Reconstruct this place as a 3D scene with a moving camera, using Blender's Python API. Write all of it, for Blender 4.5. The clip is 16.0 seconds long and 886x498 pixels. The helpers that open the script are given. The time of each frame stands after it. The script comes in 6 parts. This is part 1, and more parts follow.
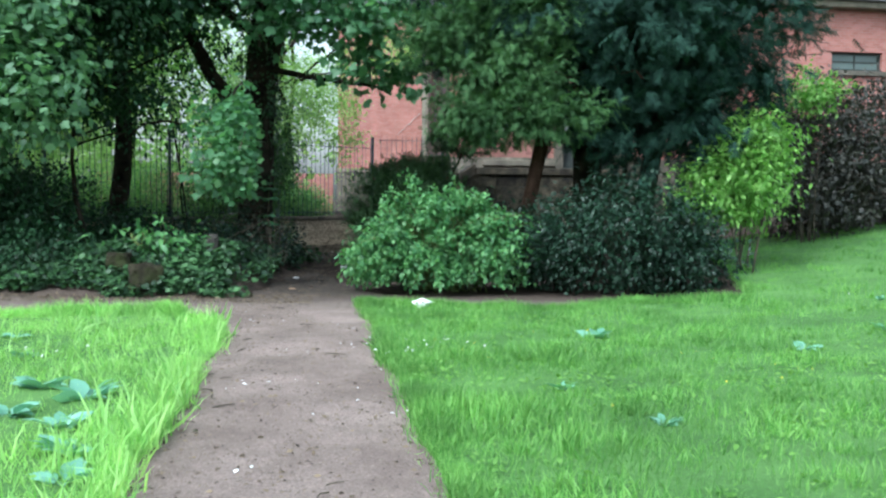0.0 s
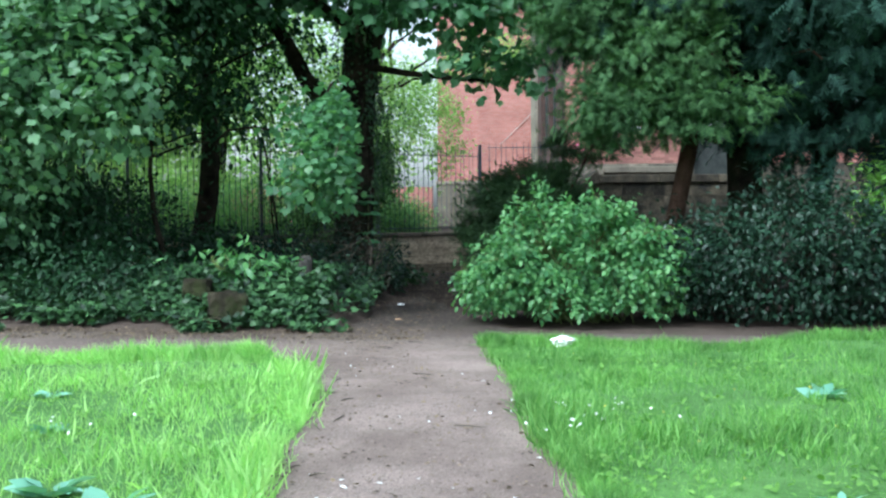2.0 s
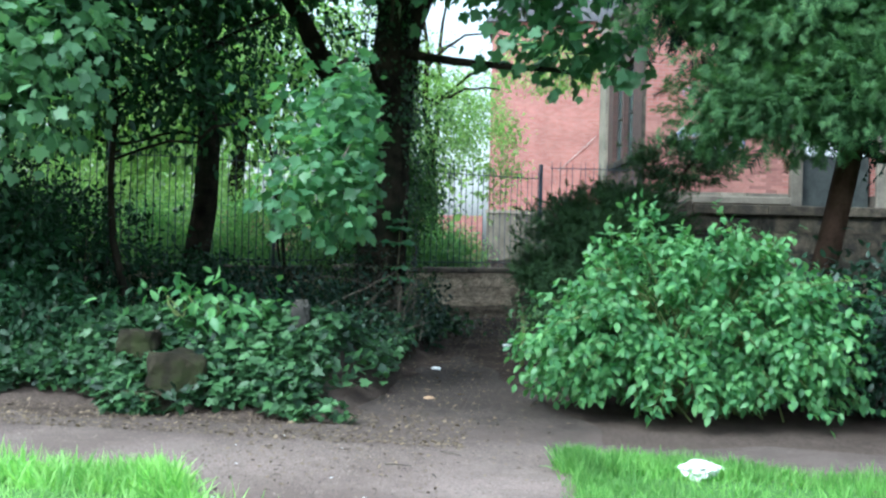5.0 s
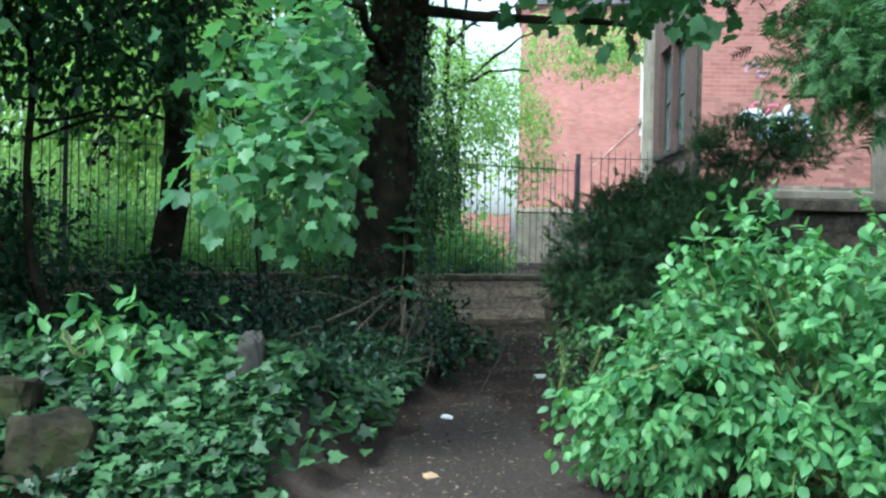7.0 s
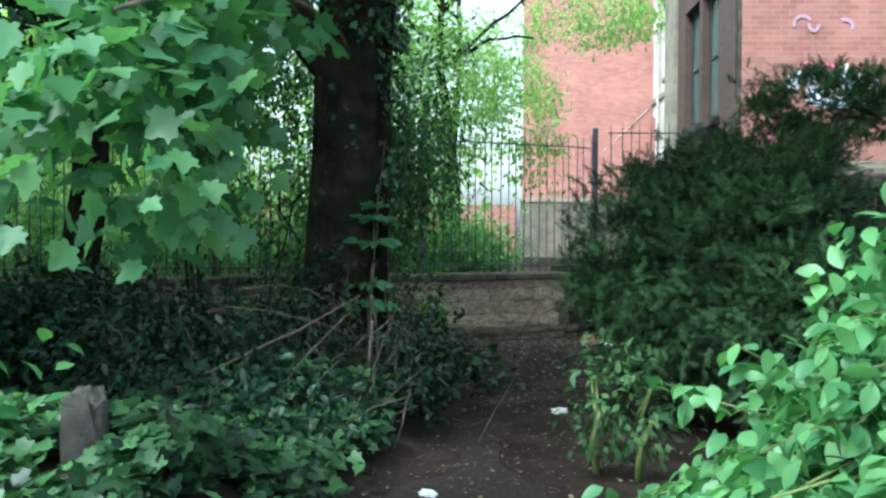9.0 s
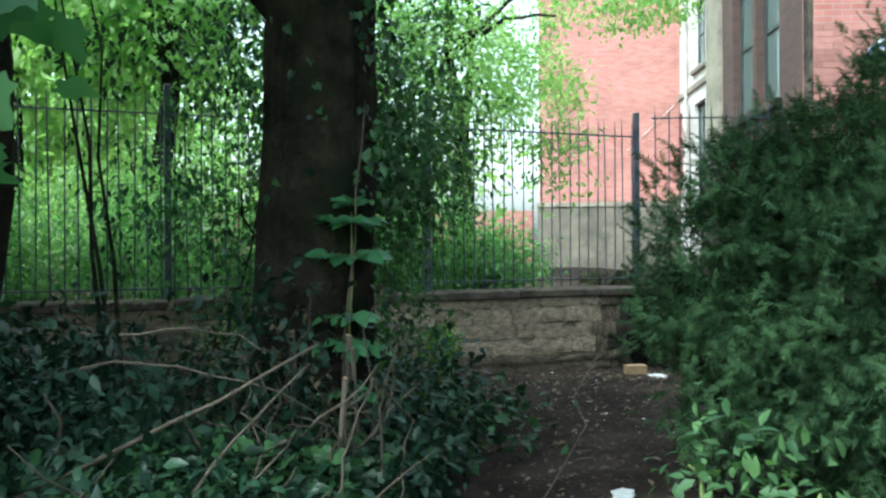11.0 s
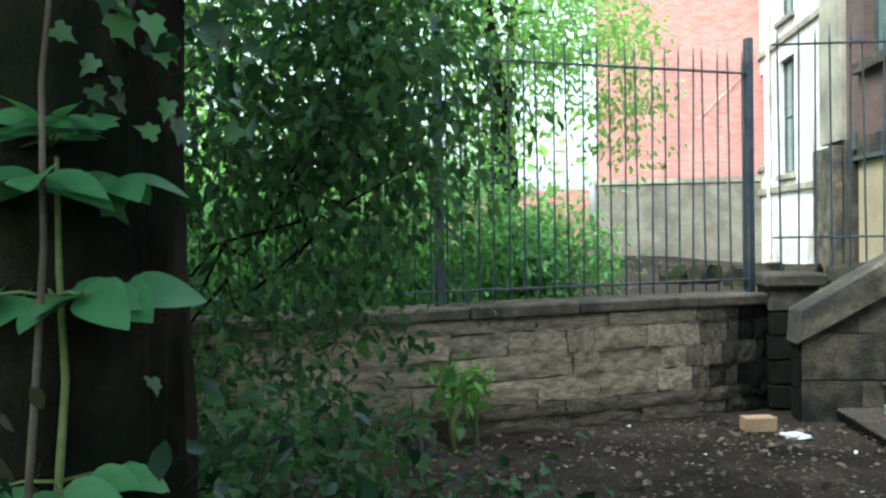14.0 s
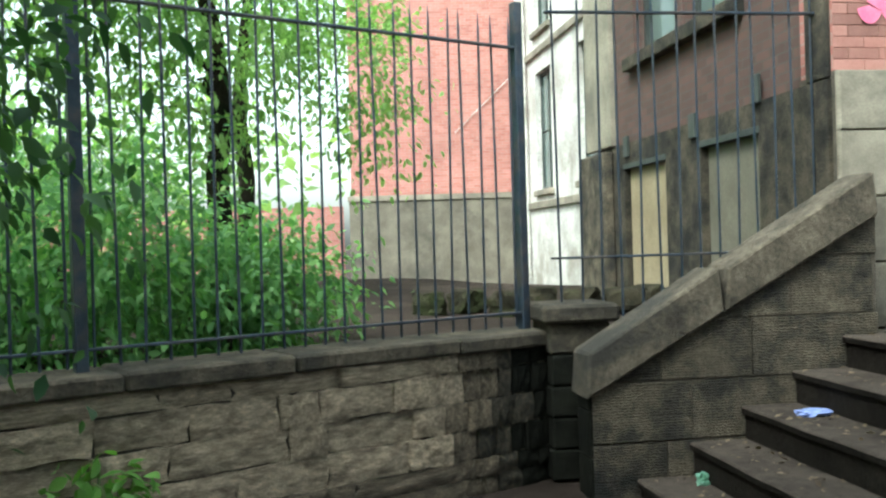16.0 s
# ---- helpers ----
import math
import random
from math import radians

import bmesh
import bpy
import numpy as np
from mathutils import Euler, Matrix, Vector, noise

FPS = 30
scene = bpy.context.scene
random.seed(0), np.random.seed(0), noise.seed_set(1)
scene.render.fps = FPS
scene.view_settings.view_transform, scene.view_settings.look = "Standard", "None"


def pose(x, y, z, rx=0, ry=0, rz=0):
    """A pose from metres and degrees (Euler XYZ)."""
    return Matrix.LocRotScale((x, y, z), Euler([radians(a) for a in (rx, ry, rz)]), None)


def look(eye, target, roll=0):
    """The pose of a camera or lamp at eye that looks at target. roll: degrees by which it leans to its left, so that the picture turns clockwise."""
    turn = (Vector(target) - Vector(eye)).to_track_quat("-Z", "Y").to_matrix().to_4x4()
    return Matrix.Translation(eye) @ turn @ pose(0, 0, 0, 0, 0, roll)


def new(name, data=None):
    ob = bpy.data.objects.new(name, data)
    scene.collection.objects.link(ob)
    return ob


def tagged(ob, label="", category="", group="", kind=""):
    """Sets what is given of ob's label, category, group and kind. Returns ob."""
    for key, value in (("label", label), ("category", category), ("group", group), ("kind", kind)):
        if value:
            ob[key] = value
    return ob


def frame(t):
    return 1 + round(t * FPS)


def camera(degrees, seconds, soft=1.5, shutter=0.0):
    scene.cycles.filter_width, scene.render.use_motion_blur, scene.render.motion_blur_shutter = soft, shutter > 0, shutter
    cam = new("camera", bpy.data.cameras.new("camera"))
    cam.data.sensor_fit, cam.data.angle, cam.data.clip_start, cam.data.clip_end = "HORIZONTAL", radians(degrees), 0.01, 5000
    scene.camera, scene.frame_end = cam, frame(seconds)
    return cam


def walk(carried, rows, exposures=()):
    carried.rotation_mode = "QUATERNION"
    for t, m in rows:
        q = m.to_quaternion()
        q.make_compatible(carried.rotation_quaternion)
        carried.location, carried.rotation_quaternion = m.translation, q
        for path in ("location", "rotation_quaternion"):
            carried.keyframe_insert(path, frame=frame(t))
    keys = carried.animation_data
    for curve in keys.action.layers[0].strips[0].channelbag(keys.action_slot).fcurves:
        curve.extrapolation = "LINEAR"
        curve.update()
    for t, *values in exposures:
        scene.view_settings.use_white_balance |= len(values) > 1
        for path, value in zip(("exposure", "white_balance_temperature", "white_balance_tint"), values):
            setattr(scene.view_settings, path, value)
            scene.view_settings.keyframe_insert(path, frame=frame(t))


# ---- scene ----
cam = camera(50.0, 16.0, soft=2.4)
# seconds, place in metres, pitch, roll, yaw
ROWS = [
    (0.0, -0.002, 0.019, 1.429, -2.99, -0.44, -0.03),
    (0.5, -0.108, 0.672, 1.416, -2.76, 0.26, 2.04),
    (1.0, -0.171, 1.203, 1.405, -2.90, 1.94, 3.57),
    (1.5, -0.367, 1.920, 1.413, -2.61, 0.27, 6.36),
    (2.0, -0.509, 2.466, 1.409, -2.15, 0.46, 5.68),
    (2.5, -0.598, 3.104, 1.379, -1.21, -1.92, 7.30),
    (3.0, -0.695, 3.847, 1.359, -2.04, -1.43, 6.78),
    (3.5, -0.738, 4.448, 1.344, -1.34, -1.30, 6.14),
    (4.0, -0.808, 5.104, 1.379, -0.72, -1.41, 7.24),
    (4.5, -0.877, 5.687, 1.420, -0.55, -0.53, 7.25),
    (5.0, -0.971, 6.346, 1.420, -0.32, -1.35, 8.55),
    (7.5, -1.296, 9.725, 1.495, -0.49, -1.25, 10.37),
    (8.0, -1.355, 10.426, 1.472, -0.84, -1.28, 8.60),
    (8.5, -1.419, 11.034, 1.461, -0.53, 0.04, 9.24),
    (9.0, -1.543, 11.651, 1.469, -0.75, -0.35, 10.58),
    (11.5, -2.075, 14.602, 1.472, 0.26, 0.41, 11.36),
    (12.0, -2.177, 15.230, 1.497, 1.42, 0.80, 8.22),
    (12.5, -2.241, 15.887, 1.506, 1.69, 0.23, 11.70),
    (13.0, -2.396, 16.462, 1.446, 1.23, 0.67, 12.58),
    (13.5, -2.431, 16.992, 1.457, -0.14, 1.25, 12.89),
    (14.0, -2.426, 17.570, 1.526, -1.20, 0.92, 14.48),
    (14.5, -2.424, 18.116, 1.570, -1.11, 1.82, 9.61),
    (15.0, -2.533, 18.708, 1.474, -0.42, 0.47, 3.09),
    (15.5, -2.462, 19.228, 1.527, -0.55, 0.78, 1.54),
    (16.0, -2.406, 19.762, 1.529, -0.33, 1.72, 0.34),
]
EXPO = [(0.0, 1.18, 5350, 1), (5.0, 1.5, 5150, 0), (8.0, 1.65, 5200, -4), (11.5, 1.95, 5350, -6), (14.5, 2.2, 5500, -6), (16.0, 1.85, 5750, -7)]
walk(cam, [(t, pose(x, y, z, 90 + p, r, w)) for t, x, y, z, p, r, w in ROWS], EXPO)

# ---- sky and sun: a bright, thinly overcast day ----
world = bpy.data.worlds.new("world")
scene.world = world
world.use_nodes = True
wn, wl = world.node_tree.nodes, world.node_tree.links
sky = wn.new("ShaderNodeTexSky")
sky.sky_type, sky.sun_disc = "NISHITA", False
sky.sun_elevation, sky.sun_rotation = radians(52), radians(215)
sky.air_density, sky.dust_density = 1.6, 4.0
veil = wn.new("ShaderNodeHueSaturation")
veil.inputs["Saturation"].default_value = 0.3
wl.new(sky.outputs[0], veil.inputs["Color"])
wl.new(veil.outputs[0], wn["Background"].inputs["Color"])
wn["Background"].inputs["Strength"].default_value = 0.15
sun = new("sun", bpy.data.lights.new("sun", "SUN"))
sun.data.energy, sun.data.angle, sun.data.color = 1.5, radians(14), (1.0, 0.96, 0.88)
sun.matrix_world = look((0, 0, 0), (0.35, 0.5, -0.79))

# ---- materials ----
def rgb(r, g, b):
    return (r, g, b, 1)


def nodes(name):
    m = bpy.data.materials.new(name)
    m.use_nodes = True
    n, l = m.node_tree.nodes, m.node_tree.links
    return m, n, l, n["Principled BSDF"]


def noise_tex(n, l, vec, scale, detail=4, rough=0.6):
    t = n.new("ShaderNodeTexNoise")
    t.inputs["Scale"].default_value, t.inputs["Detail"].default_value, t.inputs["Roughness"].default_value = scale, detail, rough
    l.new(vec, t.inputs["Vector"])
    return t.outputs["Fac"]


def ramp(n, l, fac, stops):
    r = n.new("ShaderNodeValToRGB")
    e = r.color_ramp.elements
    e[0].position, e[0].color = stops[0][0], rgb(*stops[0][1])
    e[1].position, e[1].color = stops[-1][0], rgb(*stops[-1][1])
    for p, c in stops[1:-1]:
        x = e.new(p)
        x.color = rgb(*c)
    l.new(fac, r.inputs[0])
    return r.outputs[0]


def mix(n, l, kind, fac, a, b):
    x = n.new("ShaderNodeMix")
    x.data_type, x.blend_type = "RGBA", kind
    if isinstance(fac, float):
        x.inputs[0].default_value = fac
    else:
        l.new(fac, x.inputs[0])
    for s, i in ((a, 6), (b, 7)):
        if isinstance(s, tuple):
            x.inputs[i].default_value = s
        else:
            l.new(s, x.inputs[i])
    return x.outputs[2]


def varied(n, l, col, source, low=0.75, high=1.2):
    """Brightness by piece: Object Info's or Geometry's random."""
    r = n.new("ShaderNodeMapRange")
    r.inputs[3].default_value, r.inputs[4].default_value = low, high
    l.new(source, r.inputs[0])
    h = n.new("ShaderNodeHueSaturation")
    l.new(r.outputs[0], h.inputs["Value"])
    l.new(col, h.inputs["Color"])
    return h.outputs[0]


def surface(name, c1, c2, scale=3.0, fine=40.0, rough=0.85, bump=0.4, dist=0.01, stain=None, pieces="", metal=0.0, grime=0.5, gloss=0.25, spread=(0.7, 1.25)):
    """A grained surface: broad stains between two colours, fine grain and relief."""
    m, n, l, b = nodes(name)
    co = n.new("ShaderNodeTexCoord").outputs["Object"]
    if pieces == "object":
        info = n.new("ShaderNodeObjectInfo")
        add = n.new("ShaderNodeVectorMath")
        add.operation = "MULTIPLY_ADD"
        l.new(info.outputs["Random"], add.inputs[0])
        add.inputs[1].default_value = (37, 19, 53)
        l.new(co, add.inputs[2])
        co = add.outputs[0]
    broad, grain = noise_tex(n, l, co, scale), noise_tex(n, l, co, fine, 6, 0.7)
    col = ramp(n, l, broad, [(0.32, c1), (0.68, c2)])
    col = mix(n, l, "MULTIPLY", grime, col, ramp(n, l, grain, [(0.3, (0.45, 0.45, 0.45)), (0.65, (1.15, 1.15, 1.15))]))
    if stain:
        col = mix(n, l, "MIX", ramp(n, l, noise_tex(n, l, co, scale * 0.45, 5, 0.7), [(0.48, (0, 0, 0)), (0.66, (0.9, 0.9, 0.9))]), col, rgb(*stain))
    if pieces == "object":
        col = varied(n, l, col, info.outputs["Random"], *spread)
    elif pieces == "island":
        col = varied(n, l, col, n.new("ShaderNodeNewGeometry").outputs["Random Per Island"], 0.6, 1.3)
    l.new(col, b.inputs["Base Color"])
    b.inputs["Roughness"].default_value, b.inputs["Metallic"].default_value = rough, metal
    b.inputs["Specular IOR Level"].default_value = gloss
    u = n.new("ShaderNodeBump")
    u.inputs["Strength"].default_value, u.inputs["Distance"].default_value = bump, dist
    l.new(grain, u.inputs["Height"])
    l.new(u.outputs[0], b.inputs["Normal"])
    return m


def leaf_surface(name, c1, c2, rough=0.45, through_leaf=0.35, broad=0.6, gloss=0.35):
    """Leaves: colour by leaf and by bough, some light coming through."""
    m, n, l, b = nodes(name)
    geo = n.new("ShaderNodeNewGeometry")
    co = n.new("ShaderNodeTexCoord").outputs["Object"]
    col = ramp(n, l, geo.outputs["Random Per Island"], [(0.0, c1), (1.0, c2)])
    col = mix(n, l, "MULTIPLY", broad, col, ramp(n, l, noise_tex(n, l, co, 1.3, 3), [(0.35, (0.5, 0.55, 0.5)), (0.65, (1.15, 1.15, 1.0))]))
    l.new(col, b.inputs["Base Color"])
    b.inputs["Roughness"].default_value, b.inputs["Specular IOR Level"].default_value = rough, gloss
    t = n.new("ShaderNodeBsdfTranslucent")
    warm = mix(n, l, "MULTIPLY", 1.0, col, (1.45, 1.6, 0.85, 1))
    l.new(warm, t.inputs[0])
    s = n.new("ShaderNodeMixShader")
    s.inputs[0].default_value = through_leaf
    l.new(b.outputs[0], s.inputs[1])
    l.new(t.outputs[0], s.inputs[2])
    l.new(s.outputs[0], n["Material Output"].inputs["Surface"])
    return m


def brick_surface(name, c1, c2, mortar, row=0.075, width=0.225, rough=0.85):
    """Coursed brick on a wall whose own x runs along it and z up."""
    m, n, l, b = nodes(name)
    co = n.new("ShaderNodeTexCoord").outputs["Object"]
    sp, cb = n.new("ShaderNodeSeparateXYZ"), n.new("ShaderNodeCombineXYZ")
    l.new(co, sp.inputs[0])
    ad = n.new("ShaderNodeMath")
    l.new(sp.outputs[0], ad.inputs[0]), l.new(sp.outputs[1], ad.inputs[1])
    l.new(ad.outputs[0], cb.inputs[0]), l.new(sp.outputs[2], cb.inputs[1])
    t = n.new("ShaderNodeTexBrick")
    for k, v in (("Color1", rgb(*c1)), ("Color2", rgb(*c2)), ("Mortar", rgb(*mortar)), ("Scale", 1.0), ("Mortar Size", 0.006), ("Brick Width", width), ("Row Height", row)):
        t.inputs[k].default_value = v
    l.new(cb.outputs[0], t.inputs["Vector"])
    col = mix(n, l, "MULTIPLY", 0.7, t.outputs["Color"], ramp(n, l, noise_tex(n, l, co, 0.8, 6, 0.7), [(0.3, (0.6, 0.58, 0.56)), (0.7, (1.15, 1.12, 1.1))]))
    l.new(col, b.inputs["Base Color"])
    b.inputs["Roughness"].default_value = rough
    u = n.new("ShaderNodeBump")
    u.invert = True
    u.inputs["Strength"].default_value, u.inputs["Distance"].default_value = 0.6, 0.008
    l.new(t.outputs["Fac"], u.inputs["Height"])
    l.new(u.outputs[0], b.inputs["Normal"])
    return m


M_SOIL = surface("dark soil", (0.030, 0.023, 0.019), (0.095, 0.071, 0.058), 1.6, 45, 0.95, 1.0, 0.03, (0.03, 0.022, 0.018), grime=1.0, gloss=0.06)
M_EARTH = surface("weedy garden soil", (0.030, 0.023, 0.019), (0.095, 0.071, 0.058), 1.6, 45, 0.95, 1.0, 0.03, (0.03, 0.022, 0.018), grime=1.0, gloss=0.06)
M_PATH = surface("trodden gravel path", (0.19, 0.143, 0.122), (0.32, 0.25, 0.215), 1.1, 70, 0.92, 1.0, 0.014, (0.13, 0.097, 0.08), grime=1.0)
M_TURF = surface("lawn turf", (0.075, 0.17, 0.04), (0.15, 0.3, 0.075), 1.1, 25, 0.9, 0.9, 0.05)
M_GRASS = leaf_surface("grass blades", (0.09, 0.225, 0.05), (0.27, 0.47, 0.145), 0.5, 0.35, 0.8, 0.2)
M_GRASS_LONG = leaf_surface("long pale grass", (0.20, 0.40, 0.11), (0.46, 0.68, 0.25), 0.5, 0.4, 0.5, 0.25)
M_BARK = surface("dark ridged bark", (0.009, 0.008, 0.006), (0.052, 0.042, 0.030), 4, 26, 0.95, 1.0, 0.04, (0.013, 0.018, 0.010), gloss=0.06)
M_BARK_RED = surface("brown conifer bark", (0.035, 0.021, 0.015), (0.08, 0.048, 0.033), 5, 30, 0.95, 1.0, 0.03, gloss=0.06)
M_TWIG = surface("dry twig", (0.05, 0.041, 0.032), (0.135, 0.11, 0.082), 8, 60, 0.9, 0.4, 0.003)
M_STEM = surface("green stem", (0.10, 0.14, 0.04), (0.17, 0.20, 0.07), 8, 60, 0.7, 0.3, 0.003)
L_MAPLE = leaf_surface("sycamore leaf", (0.06, 0.14, 0.07), (0.125, 0.265, 0.125), 0.42, 0.4, 0.4, 0.3)
L_BUSH = leaf_surface("bright shrub leaf", (0.062, 0.165, 0.066), (0.160, 0.325, 0.120), 0.42, 0.35, 0.3, 0.3)
L_IVY = leaf_surface("ivy leaf", (0.006, 0.02, 0.010), (0.074, 0.158, 0.060), 0.45, 0.12, 0.8, 0.28)
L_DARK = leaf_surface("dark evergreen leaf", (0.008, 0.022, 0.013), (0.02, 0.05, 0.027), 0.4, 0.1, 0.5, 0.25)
# leaf colours hold the light: wood and understorey darkened, far leaves brightened
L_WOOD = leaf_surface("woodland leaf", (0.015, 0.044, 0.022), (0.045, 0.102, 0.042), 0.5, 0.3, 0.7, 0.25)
L_UNDER = leaf_surface("understorey leaf with shade in its colour", (0.011, 0.032, 0.015), (0.03, 0.075, 0.032), 0.5, 0.2, 0.7, 0.2)
L_NETTLE = leaf_surface("nettle leaf", (0.10, 0.215, 0.082), (0.24, 0.40, 0.155), 0.5, 0.45, 0.5, 0.2)
L_HANG = leaf_surface("hanging shoot leaf", (0.03, 0.074, 0.033), (0.112, 0.2, 0.077), 0.5, 0.38, 0.6, 0.25)
L_FAR = leaf_surface("far leaf with sunlight in its colour", (0.17, 0.29, 0.1), (0.36, 0.5, 0.21), 0.5, 0.55, 0.5, 0.2)
L_LIME = leaf_surface("lime green leaf", (0.11, 0.24, 0.04), (0.23, 0.4, 0.1), 0.45, 0.4, 0.3)
# two copies of the cypress spray: this one darkened for the crown's shade
L_YEW = leaf_surface("cypress spray with shade in its colour", (0.013, 0.033, 0.027), (0.033, 0.074, 0.054), 0.75, 0.08, 0.6, 0.12)
L_JUN = leaf_surface("juniper spray", (0.020, 0.042, 0.024), (0.078, 0.138, 0.056), 0.75, 0.12, 0.75, 0.12)
L_CYP = leaf_surface("cypress spray", (0.04, 0.092, 0.04), (0.11, 0.205, 0.082), 0.65, 0.25, 0.6, 0.12)
L_HEDGE = leaf_surface("bronze hedge leaf", (0.022, 0.026, 0.022), (0.065, 0.06, 0.05), 0.5, 0.15, 0.5)
L_LITTER = leaf_surface("dead leaf", (0.035, 0.025, 0.018), (0.24, 0.18, 0.125), 0.8, 0.1, 0.3, 0.15)
M_STONE = surface("coursed buff sandstone", (0.38, 0.29, 0.20), (0.85, 0.68, 0.48), 7, 30, 0.92, 1.0, 0.045, (0.19, 0.145, 0.105), "object", grime=0.8, spread=(0.84, 1.12))
# damp low stones, and those that fade into the painted corner shadow
M_STAINED_DIM = surface("damp and corner-dimmed sandstone", (0.14, 0.108, 0.078), (0.40, 0.315, 0.22), 6, 30, 0.92, 1.0, 0.045, (0.09, 0.07, 0.05), "object", grime=0.85, spread=(0.84, 1.12))
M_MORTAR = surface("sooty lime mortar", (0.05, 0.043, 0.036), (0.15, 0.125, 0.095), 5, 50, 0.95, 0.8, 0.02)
M_COPE = surface("weathered coping stone", (0.045, 0.037, 0.028), (0.17, 0.138, 0.10), 4.5, 30, 0.9, 1.0, 0.02, (0.034, 0.031, 0.027), "object", grime=0.9)
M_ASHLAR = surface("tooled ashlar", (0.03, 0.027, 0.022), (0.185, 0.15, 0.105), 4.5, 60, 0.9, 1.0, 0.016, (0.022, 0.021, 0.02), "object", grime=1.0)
_t, _n, _l = M_ASHLAR.node_tree, M_ASHLAR.node_tree.nodes, M_ASHLAR.node_tree.links
_w = _n.new("ShaderNodeTexWave")
_w.bands_direction = "Z"
_w.inputs["Scale"].default_value, _w.inputs["Distortion"].default_value, _w.inputs["Detail"].default_value, _w.inputs["Detail Scale"].default_value = 19.0, 6.0, 3.0, 2.5
_l.new(_n.new("ShaderNodeTexCoord").outputs["Object"], _w.inputs["Vector"])
_u = _n.new("ShaderNodeBump")
_u.inputs["Strength"].default_value, _u.inputs["Distance"].default_value = 0.8, 0.014
_l.new(_w.outputs["Fac"], _u.inputs["Height"])
_old = [q for q in _n if q.type == "BUMP" and q != _u][0]
_l.new(_old.outputs[0], _u.inputs["Normal"])
_l.new(_u.outputs[0], _n["Principled BSDF"].inputs["Normal"])
M_STEP = surface("worn stone step", (0.009, 0.007, 0.006), (0.032, 0.026, 0.021), 3, 35, 0.85, 0.9, 0.014, (0.016, 0.013, 0.011), grime=0.9, gloss=0.06)
# level treads are paler than risers: skylight put into the colour
_n, _l = M_STEP.node_tree.nodes, M_STEP.node_tree.links
_b = _n["Principled BSDF"]
_up = _n.new("ShaderNodeSeparateXYZ")
_l.new(_n.new("ShaderNodeNewGeometry").outputs["True Normal"], _up.inputs[0])
_co = _n.new("ShaderNodeTexCoord").outputs["Object"]
_tread_light = _n.new("ShaderNodeMath")
_tread_light.operation = "MULTIPLY"
_l.new(ramp(_n, _l, noise_tex(_n, _l, _co, 5, 5, 0.7), [(0.3, (0.25, 0.25, 0.25)), (0.65, (1, 1, 1))]), _tread_light.inputs[0])
_lim = _n.new("ShaderNodeMath")
_lim.operation, _lim.use_clamp = "GREATER_THAN", True
_l.new(_up.outputs[2], _lim.inputs[0])
_lim.inputs[1].default_value = 0.7
_l.new(_lim.outputs[0], _tread_light.inputs[1])
_l.new(mix(_n, _l, "MIX", _tread_light.outputs[0], _b.inputs["Base Color"].links[0].from_socket, (0.088, 0.07, 0.057, 1)), _b.inputs["Base Color"])
# black for moss and for painted shadow in the recess by the stairs
M_MOSS_SHADE = surface("mossy stone with recess shadow in its colour", (0.007, 0.007, 0.006), (0.018, 0.018, 0.014), 4, 30, 0.95, 0.8, 0.02, gloss=0.06)
M_IRON = surface("blue-black painted iron", (0.020, 0.028, 0.042), (0.045, 0.062, 0.09), 6, 60, 0.35, 0.25, 0.002, (0.10, 0.08, 0.07), metal=0.2, gloss=0.5)
M_BRICK = brick_surface("pressed red brick", (0.35, 0.13, 0.105), (0.45, 0.19, 0.16), (0.36, 0.26, 0.225))
# side wall's copy of the red brick, darkened for its shade
M_BRICK_DARK = brick_surface("red brick with shade in its colour", (0.068, 0.036, 0.030), (0.098, 0.05, 0.04), (0.066, 0.054, 0.046))
M_BRICK_ONE = surface("single red brick", (0.30, 0.14, 0.115), (0.36, 0.18, 0.15), 6, 60, 0.85, 0.4, 0.003, None, "object", grime=0.25)
M_SANDSTONE = surface("pale dressed sandstone", (0.165, 0.142, 0.11), (0.28, 0.245, 0.19), 2, 40, 0.9, 0.5, 0.008, (0.11, 0.098, 0.08), "object")
M_PLASTER = surface("pale painted render", (0.46, 0.43, 0.40), (0.70, 0.67, 0.62), 1.2, 14, 0.85, 0.6, 0.012, (0.26, 0.23, 0.19), grime=0.7)
M_BOARD = surface("weathered plywood board", (0.22, 0.17, 0.105), (0.30, 0.24, 0.155), 2.5, 45, 0.8, 0.3, 0.003, (0.26, 0.21, 0.13))
M_BOARD_GREY = surface("grey-green board", (0.10, 0.088, 0.065), (0.15, 0.132, 0.10), 2.5, 45, 0.8, 0.3, 0.003, (0.12, 0.11, 0.085))
M_SLAB = surface("grey weathered slab", (0.045, 0.041, 0.036), (0.11, 0.10, 0.088), 4, 35, 0.95, 0.8, 0.02, (0.035, 0.04, 0.024))
M_FRAME = surface("dark window frame", (0.03, 0.035, 0.032), (0.06, 0.065, 0.06), 5, 60, 0.6, 0.2, 0.002)
M_GLASS, _n, _l, _b = nodes("dim window glass")
_b.inputs["Base Color"].default_value = rgb(0.10, 0.13, 0.12)
_b.inputs["Roughness"].default_value = 0.08
M_PIPE = surface("red painted pipe", (0.30, 0.04, 0.045), (0.42, 0.07, 0.07), 6, 50, 0.5, 0.2, 0.002)
M_SLATE = surface("grey slate", (0.09, 0.09, 0.10), (0.16, 0.155, 0.16), 3, 40, 0.7, 0.4, 0.01)
M_PAPER = surface("white paper", (0.72, 0.72, 0.70), (0.85, 0.85, 0.83), 8, 60, 0.8, 0.2, 0.002, grime=0.2)
